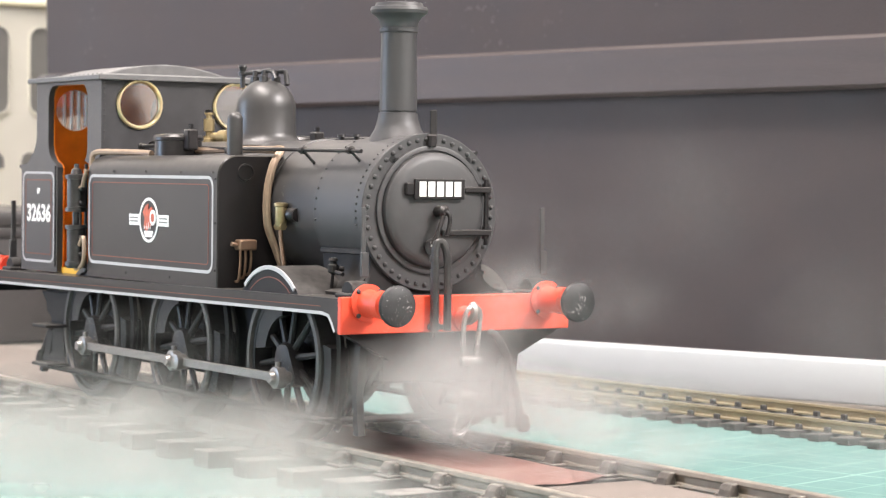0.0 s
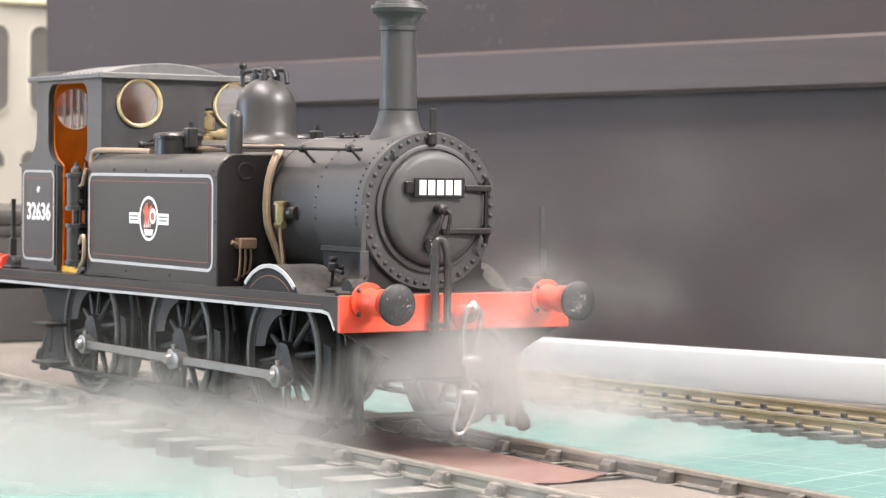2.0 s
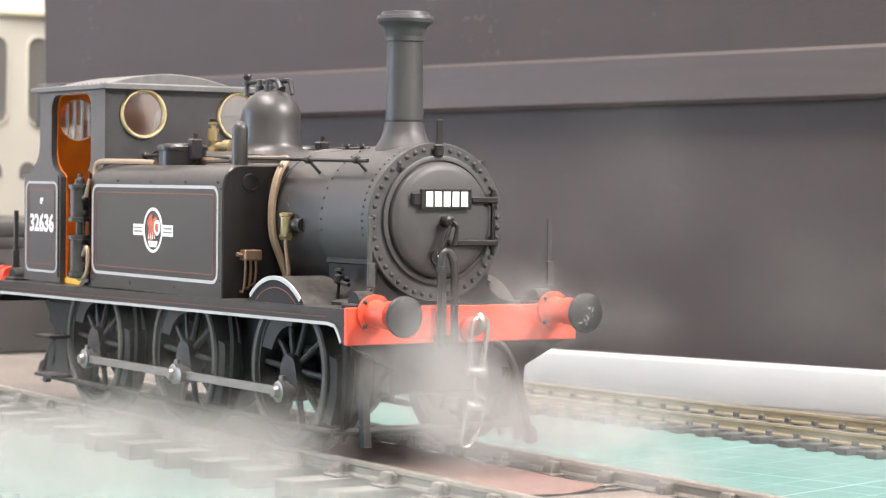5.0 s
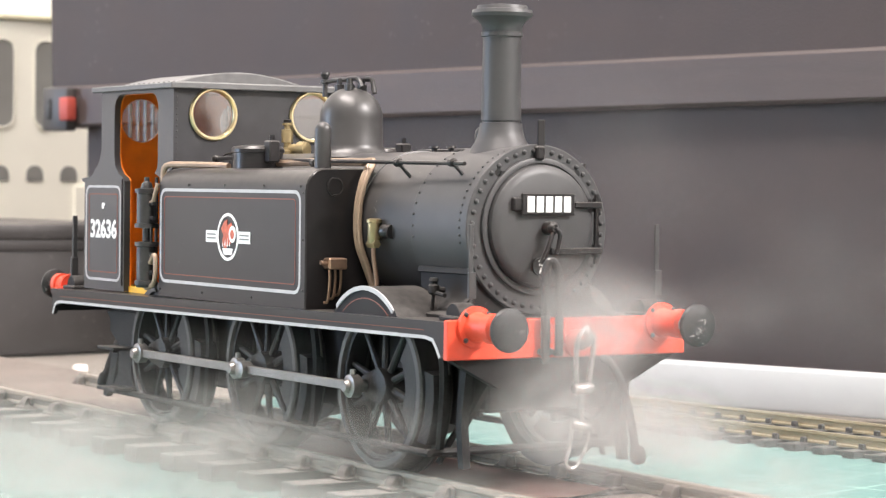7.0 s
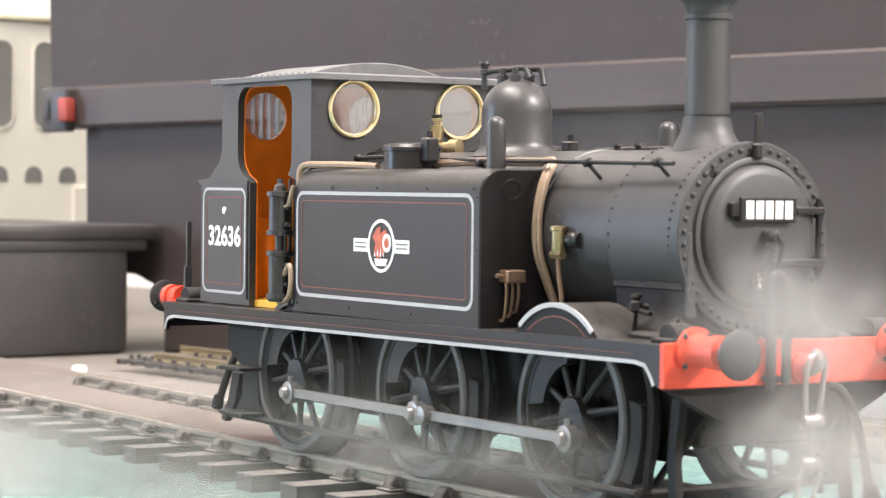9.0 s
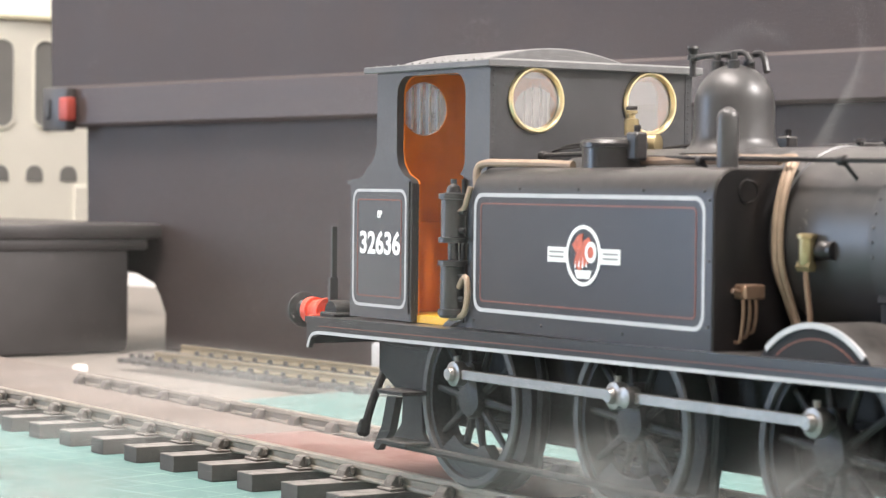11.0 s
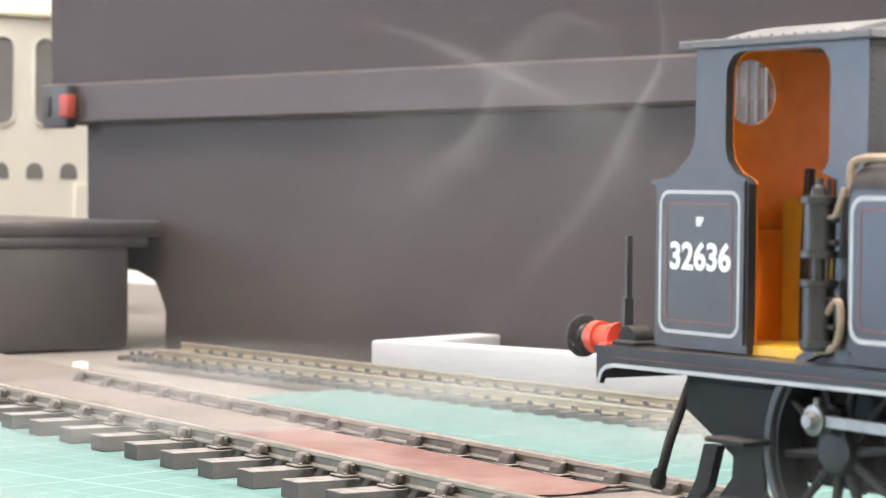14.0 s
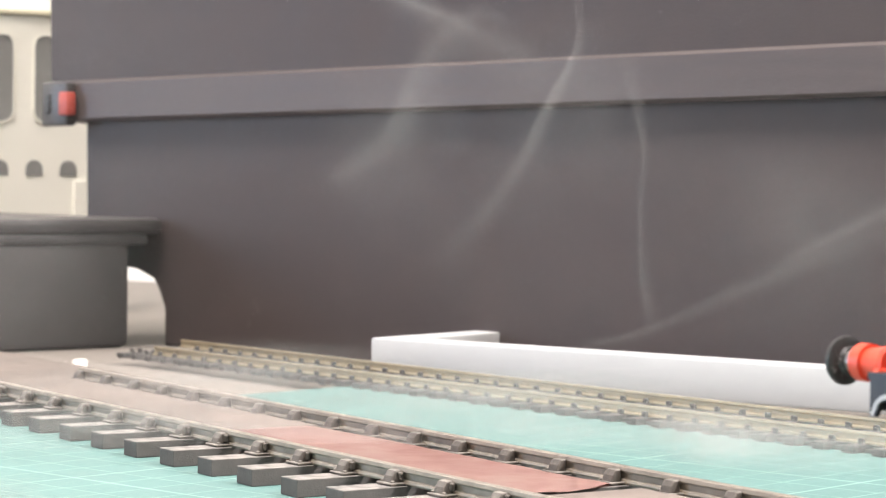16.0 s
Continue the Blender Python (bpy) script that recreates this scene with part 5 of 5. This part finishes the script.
def ribbon(pts, width, rows, seed):
    P = [Vector(p) for p in pts]
    bm = B()
    uv = bm.loops.layers.uv.new("uv")
    way = []
    for i in range(len(P) - 1):
        a, b, c, d = P[max(i - 1, 0)], P[i], P[i + 1], P[min(i + 2, len(P) - 1)]
        for k in range(8):
            t = k / 8
            way.append(0.5 * ((2 * b) + (c - a) * t + (2 * a - 5 * b + 4 * c - d) * t * t + (3 * b - a - 3 * c + d) * t ** 3))
    way.append(P[-1])
    look_dir = Vector((-math.sin(radians(VIEW)), math.cos(radians(VIEW)), 0))
    prev = None
    n = len(way)
    for i, p in enumerate(way):
        d = (way[min(i + 1, n - 1)] - way[max(i - 1, 0)]).normalized()
        side = d.cross(look_dir).normalized()
        w = width * (0.7 + 0.5 * math.sin(3.1 * i / n + seed))
        cur = (bm.verts.new(p - side * w + look_dir * 2.0), bm.verts.new(p), bm.verts.new(p + side * w * 0.45 + look_dir * 1.0))
        if prev:
            for k in range(2):
                f = bm.faces.new((prev[k], prev[k + 1], cur[k + 1], cur[k]))
                for lp, (u, v) in zip(f.loops, (((i - 1) / (n - 1), k / 2), ((i - 1) / (n - 1), (k + 1) / 2), (i / (n - 1), (k + 1) / 2), (i / (n - 1), k / 2))):
                    lp[uv].uv = (u, v)
        prev = cur
    ob = finish("steam_ribbon", bm, RIBBON, smooth=180)
    ob.visible_shadow = False
    tagged(ob, "thin curling ribbon of white steam", "steam wisp", "steam wisps")
    CLOUDS.append((ob, rows, 0.0, seed, 1.5, 1.0, 0))


# mist lying over the bench before the track, thinning as it slides away
for k, (p, q, size) in enumerate((((11, -68, -1), (-60, -95, -6), (34, 8, 17)), ((22, -46, 0), (-50, -80, -8), (30, 7, 14)), ((48, -41, -3), (30, -78, -12), (30, 7, 11)),
                                  ((-12, -40, 3), (-90, -70, -4), (26, 7, 10)), ((-35, -58, 1), (-120, -90, -6), (30, 7, 13)), ((20, -32, 3), (0, -70, -9), (24, 5, 10)), ((-8, -64, -3), (-70, -96, -10), (36, 7, 15)))):
    a, b = Vector(p), Vector(q)
    cloud("ground_mist", "low white mist lying over the cutting mat", 4, MIST, size, [(0, a), (6, a + (b - a) * 0.08), (9, a + (b - a) * 0.35), (12, b), (16, b * 1.15)], 0.0, 20 + k, 2.5, 2.0)
# mist on the far side of the track
for k, (p, q, size) in enumerate((((-4, 50, 3), (20, 62, 0), (24, 9, 9)), ((-14, 76, 3), (10, 80, 0), (25, 9, 7)), ((-30, 40, 1), (-20, 48, -2), (26, 9, 6)))):
    a, b = Vector(p), Vector(q)
    cloud("drifting_mist", "thin white mist over the mat behind the track", 3, THIN if k else MIST, size, [(0, a), (5, a + (b - a) * 0.3), (9, a + (b - a) * 0.6), (16, b)], 0.0, 40 + k)
# a thin veil left over the bench at the far end
for k, (p, size) in enumerate((((-110, 0, 2), (64, 10, 9)), ((-60, 30, 1), (58, 10, 7)), ((-70, -34, -2), (60, 8, 9)), ((-40, -8, 0), (60, 6, 7)))):
    a = Vector(p)
    cloud("drifting_mist", "thin white veil over the far end of the bench", 3, THIN, size, [(0, a), (8, a + Vector((6, 2, 0))), (16, a + Vector((14, 0, 0)))], 0.0, 50 + k)
for k, (p, size) in enumerate((((60, 62, 0), (46, 10, 9)), ((20, 40, -1), (40, 8, 7)), ((-70, 62, 0), (46, 9, 7)))):
    a = Vector(p)
    cloud("drifting_mist", "thin white veil over the mat between the tracks", 3, THIN, size, [(0, a), (8, a + Vector((-6, 2, 0))), (16, a + Vector((-16, 4, 0)))], 0.0, 55 + k)
# steam from the cylinders and the front of the engine, drawn along with it
for k, (p, size, mat) in enumerate((((47, -9, 11), (17, 6, 14), STEAM), ((44, 1, 25), (15, 5, 12), THIN), ((40, 24, 25), (15, 5, 10), FAINT), ((12, -28, 6), (17, 4, 10), PUFF),
                                    ((-38, -28, 6), (17, 4, 9), THIN), ((50, 7, 8), (19, 6, 11), STEAM), ((-12, -28, 3), (16, 5, 6), THIN), ((62, 12, 2), (22, 6, 8), STEAM), ((-26, -31, 3), (15, 4, 6), PUFF))):
    a = Vector(p)
    rows = [(0, a), (2, a + Vector((2, 2, 2))), (3, a + Vector((0, -3, 5 if k == 1 else 1))), (5.5, a + Vector((1, 0, 0))), (7.5, a + Vector((0, -2, 2))), (9, a + Vector((-2, -3, 3))), (12, a + Vector((2, 0, 4))), (16, a)]
    cloud("steam_puff", "soft puff of white steam round the locomotive's front", 4, mat, size, rows, 1.0, 60 + k, 2.5, 12.0)
BURST = [(0, Vector((50, -15, 17))), (0.6, Vector((50, -9, 21))), (1.2, Vector((50, -10, 18))), (2, Vector((50, -10, 20))), (2.6, Vector((50, -17, 28))), (3.2, Vector((50, -18, 30))), (5.5, Vector((50, -19, 20))), (6, Vector((50, -12, 30))), (6.5, Vector((50, -12, 34))), (7, Vector((50, -13, 28))), (7.5, Vector((50, -19, 27))), (8, Vector((50, -18, 24))), (8.5, Vector((50, -21, 32))), (9, Vector((50, -22, 33))), (10, Vector((48, -2, 36))), (12, Vector((46, 0, 40))), (16, Vector((46, 0, 40)))]
for k, (off, size, seed) in enumerate((((0, 0, 0), (12, 6, 13), 71), ((3, 3, -4), (9, 5, 10), 73), ((2, -2, -2), (19, 6, 15), 75))):
    cloud("steam_puff", "dense rolling puff of steam before the smokebox door", 4, PUFF, size, [(t, p + Vector(off)) for t, p in BURST], 1.0, seed, 1.5, 14.0)
# steam rolling out under the buffer beam and over the leading wheels
for k, (p, size) in enumerate((((55, -20, 13), (14, 6, 12)), ((59, -16, 8), (17, 6, 10)), ((60, -8, 12), (14, 6, 11)), ((48, -26, 13), (13, 6, 9)))):
    a = Vector(p)
    b = a + Vector((6, 1, 1))
    cloud("steam_puff", "rolling white steam under the red buffer beam", 4, PUFF if k < 3 else THIN, size, [(0, a), (2, a + Vector((1, -2, 2))), (5.5, a + Vector((0, 0, -1))), (8, b), (9, b + Vector((0, -2, 0))), (16, b)], 1.0, 140 + k, 2.5, 10.0)
for k, (p, size) in enumerate((((84, -24, 0), (36, 6, 11)), ((104, -2, -2), (34, 6, 9)), ((70, -44, -2), (30, 6, 11)))):
    a = Vector(p)
    cloud("ground_mist", "low white mist rolling over the track ahead", 3, MIST if k == 2 else THIN, size, [(0, a + Vector((-16, -6, -3))), (5.5, a), (7.5, a + Vector((4, -4, 1))), (10, a + Vector((30, -30, -6))), (16, a + Vector((60, -50, -14)))], 0.0, 30 + k)
cloud("chimney_plume", "faint plume of steam above the chimney", 3, THIN, (9, 6, 26), [(0, Vector((10, 2, 98))), (16, Vector((4, 4, 100)))], 1.0, 77, 2.0, 4.0, 0)
cloud("drawn_haze", "faint haze of steam along the wheels", 2, THIN, (78, 3, 19), [(0, Vector((-30, -31, 9))), (16, Vector((-30, -31, 9)))], 1.0, 78, 1.0, 1.0, 0)
for k, (p, size) in enumerate((((-70, 78, 42), (120, 6, 62)), ((30, 112, 30), (90, 6, 46)))):
    a = Vector(p)
    cloud("hanging_haze", "faint haze of steam hanging before the box", 2, FAINT, size, [(0, a + Vector((20, 10, -8))), (16, a)], 0.0, 92 + k, 2.0, 2.0, 0)
# a thin veil that drifts in before the engine as it starts and hangs there
for k, (p, size) in enumerate((((89, -43, 44), (85, 6, 60)), ((60, -22, 30), (70, 6, 42)))):
    a = Vector(p)
    off = a + Vector((-90, -140, 20 - 10 * k))
    cloud("drifting_veil", "thin drifting veil of steam over the bench", 2, VEIL, size, [(0, off), (8.8, off), (11.4, a), (13.5, a + Vector((-6, -8, 0))), (16, a + Vector((-40, -62, 6)))], 0.0, 110 + k, 2.0, 3.0, 0)
# late haze that settles over the tracks once the engine has run past
for k, (p, size, mat) in enumerate((((-20, 30, 4), (52, 7, 9), THIN), ((-60, 60, 5), (60, 8, 9), THIN), ((-140, 30, 3), (56, 8, 10), THIN), ((30, 60, 3), (50, 7, 8), THIN), ((-90, 0, 2), (48, 7, 9), THIN))):
    a = Vector(p)
    away = a + Vector((-50, 70, -22))
    cloud("drifting_mist", "thin white haze settling over the empty tracks", 3, mat, size, [(0, away), (8, away), (11.5, a), (14, a + Vector((6, 3, 0))), (16, a + Vector((12, 6, -2)))], 0.0, 130 + k)
a = Vector((118, -16, 40))
cloud("drifting_veil", "thin drifting veil of steam round the departing cab", 2, VEIL, (52, 6, 62), [(0, a + Vector((110, 150, 10))), (8.5, a + Vector((110, 150, 10))), (11.8, a + Vector((6, 10, 0))), (14.5, a), (16, a + Vector((30, 50, 6)))], 0.0, 118, 2.0, 3.0, 0)
# rising plumes before the box
for k, (p, q, size) in enumerate((((10, 60, 40), (-20, 55, 62), (26, 9, 34)), ((-60, 70, 30), (-90, 62, 55), (40, 9, 34)), ((40, 80, 20), (15, 90, 42), (30, 9, 26)))):
    a, b = Vector(p), Vector(q)
    cloud("steam_plume", "faint rising plume of steam before the box", 2, FAINT, size, [(0, a), (8, a + (b - a) * 0.5), (16, b)], 0.0, 80 + k)

ribbon([(-68, 27, 47), (-61, 39, 60), (-58, 44, 73), (-53, 53, 84), (-47, 62, 81)], 8.5, [(0, Vector((190, 120, -8))), (8, Vector((150, 96, -6))), (12, Vector((34, 20, -3))), (16, Vector((0, 0, 0)))], 1)
ribbon([(-55, 47, 27), (-48, 60, 46), (-44, 66, 62), (-40, 72, 78), (-42, 70, 96)], 11.0, [(0, Vector((190, 120, -8))), (8, Vector((150, 96, -6))), (12, Vector((34, 20, -3))), (16, Vector((0, 0, 0)))], 2)
ribbon([(-31, 85, 16), (-32, 83, 29), (-33, 83, 44), (-32, 83, 56), (-36, 80, 74)], 7.5, [(0, Vector((190, 120, -8))), (8, Vector((150, 96, -6))), (12, Vector((34, 20, -3))), (16, Vector((0, 0, 0)))], 3)
ribbon([(-40, 72, 12), (-31, 85, 16), (-19, 104, 27), (-6, 125, 40), (4, 140, 46)], 12.0, [(0, Vector((190, 120, -8))), (8, Vector((150, 96, -6))), (12, Vector((34, 20, -3))), (16, Vector((0, 0, 0)))], 4)
ribbon([(-90, 20, 70), (-75, 30, 66), (-60, 45, 58), (-50, 58, 50), (-40, 70, 44)], 9.0, [(0, Vector((190, 120, -8))), (8, Vector((150, 96, -6))), (12, Vector((34, 20, -3))), (16, Vector((-20, 10, 30)))], 5)


def smoke_motions():
    turn = radians(VIEW)
    for ob, rows, follow, seed, sway, spin, tilt in CLOUDS:
        out = []
        for k in range(33):
            t = k / 2
            i = max(j for j in range(len(rows) - 1) if rows[j][0] <= t)
            (ta, a), (tb, b) = rows[i], rows[i + 1]
            u = (t - ta) / (tb - ta)
            p = a.lerp(b, u * u * (3 - 2 * u)) + Vector((math.sin(t * 1.1 + seed), 0.6 * math.sin(t * 0.8 + 2 * seed), 0.5 * math.sin(t * 1.3 + 3 * seed))) * (sway * 0.5)
            p = p + Vector((travelled(t) * follow, 0, 0))
            plain = "ribbon" in ob.name
            m = Matrix.Translation(p / 1000) @ Matrix.Rotation(0.0 if plain else turn, 4, "Z") @ Matrix.Rotation(0.0 if plain else radians(spin) * math.sin(t * 0.7 + seed), 4, "Y") @ Matrix.Rotation(radians(tilt), 4, "X")
            out.append((t, m))
        walk(ob, out)



# ---------------------------------------------------------------- motion
LOCO_ROWS = [(0, 0), (3, 0), (4, 0.2), (4.8, 2.0), (5.5, 6.4), (6, 13.0), (6.5, 21.4), (7, 31.9), (7.5, 45.0), (8, 59.2), (8.5, 73.1), (9, 87.4),
             (10, 115.6), (11.5, 158.1), (12, 172.2), (12.5, 186.5), (13, 200.9), (13.5, 215.0), (14, 229.0), (14.5, 242.8), (15, 256.7), (15.5, 270.6), (16, 285.6)]


def travelled(t):
    """Millimetres run at t seconds: a smooth, never turning curve through the rows."""
    T, D = [r[0] for r in LOCO_ROWS], [r[1] for r in LOCO_ROWS]
    g = [(D[i + 1] - D[i]) / (T[i + 1] - T[i]) for i in range(len(T) - 1)]
    m = [g[0]] + [0.0 if a * b <= 0 else 2 * a * b / (a + b) for a, b in zip(g, g[1:])] + [g[-1]]
    i = max(k for k in range(len(T) - 1) if T[k] <= t)
    h = T[i + 1] - T[i]
    u = (t - T[i]) / h
    return (2 * u ** 3 - 3 * u ** 2 + 1) * D[i] + (u ** 3 - 2 * u ** 2 + u) * h * m[i] + (3 * u ** 2 - 2 * u ** 3) * D[i + 1] + (u ** 3 - u ** 2) * h * m[i + 1]


def motions():
    times = [k / 10 for k in range(161)]
    run = [(t, travelled(t)) for t in times]
    walk(loco, [(t, pose(d / 1000, 0, 0)) for t, d in run])
    for w, ax, s in WHEELS:
        lag = 0.0 if s < 0 else math.pi / 2
        walk(w, [(t, Matrix.Translation((ax / 1000, s * 0.0166, 0.014)) @ Matrix.Rotation(d / WHEEL_R - PHASE + lag, 4, "Y")) for t, d in run])
    for p, s in RODS:
        lag = 0.0 if s < 0 else math.pi / 2
        rows = []
        for t, d in run:
            a = d / WHEEL_R - PHASE + lag
            rows.append((t, Matrix.Translation(((AXLES[1] + THROW * math.cos(a)) / 1000, s * 0.0212, (14 - THROW * math.sin(a)) / 1000))))
        walk(p, rows)
    smoke_motions()


motions()
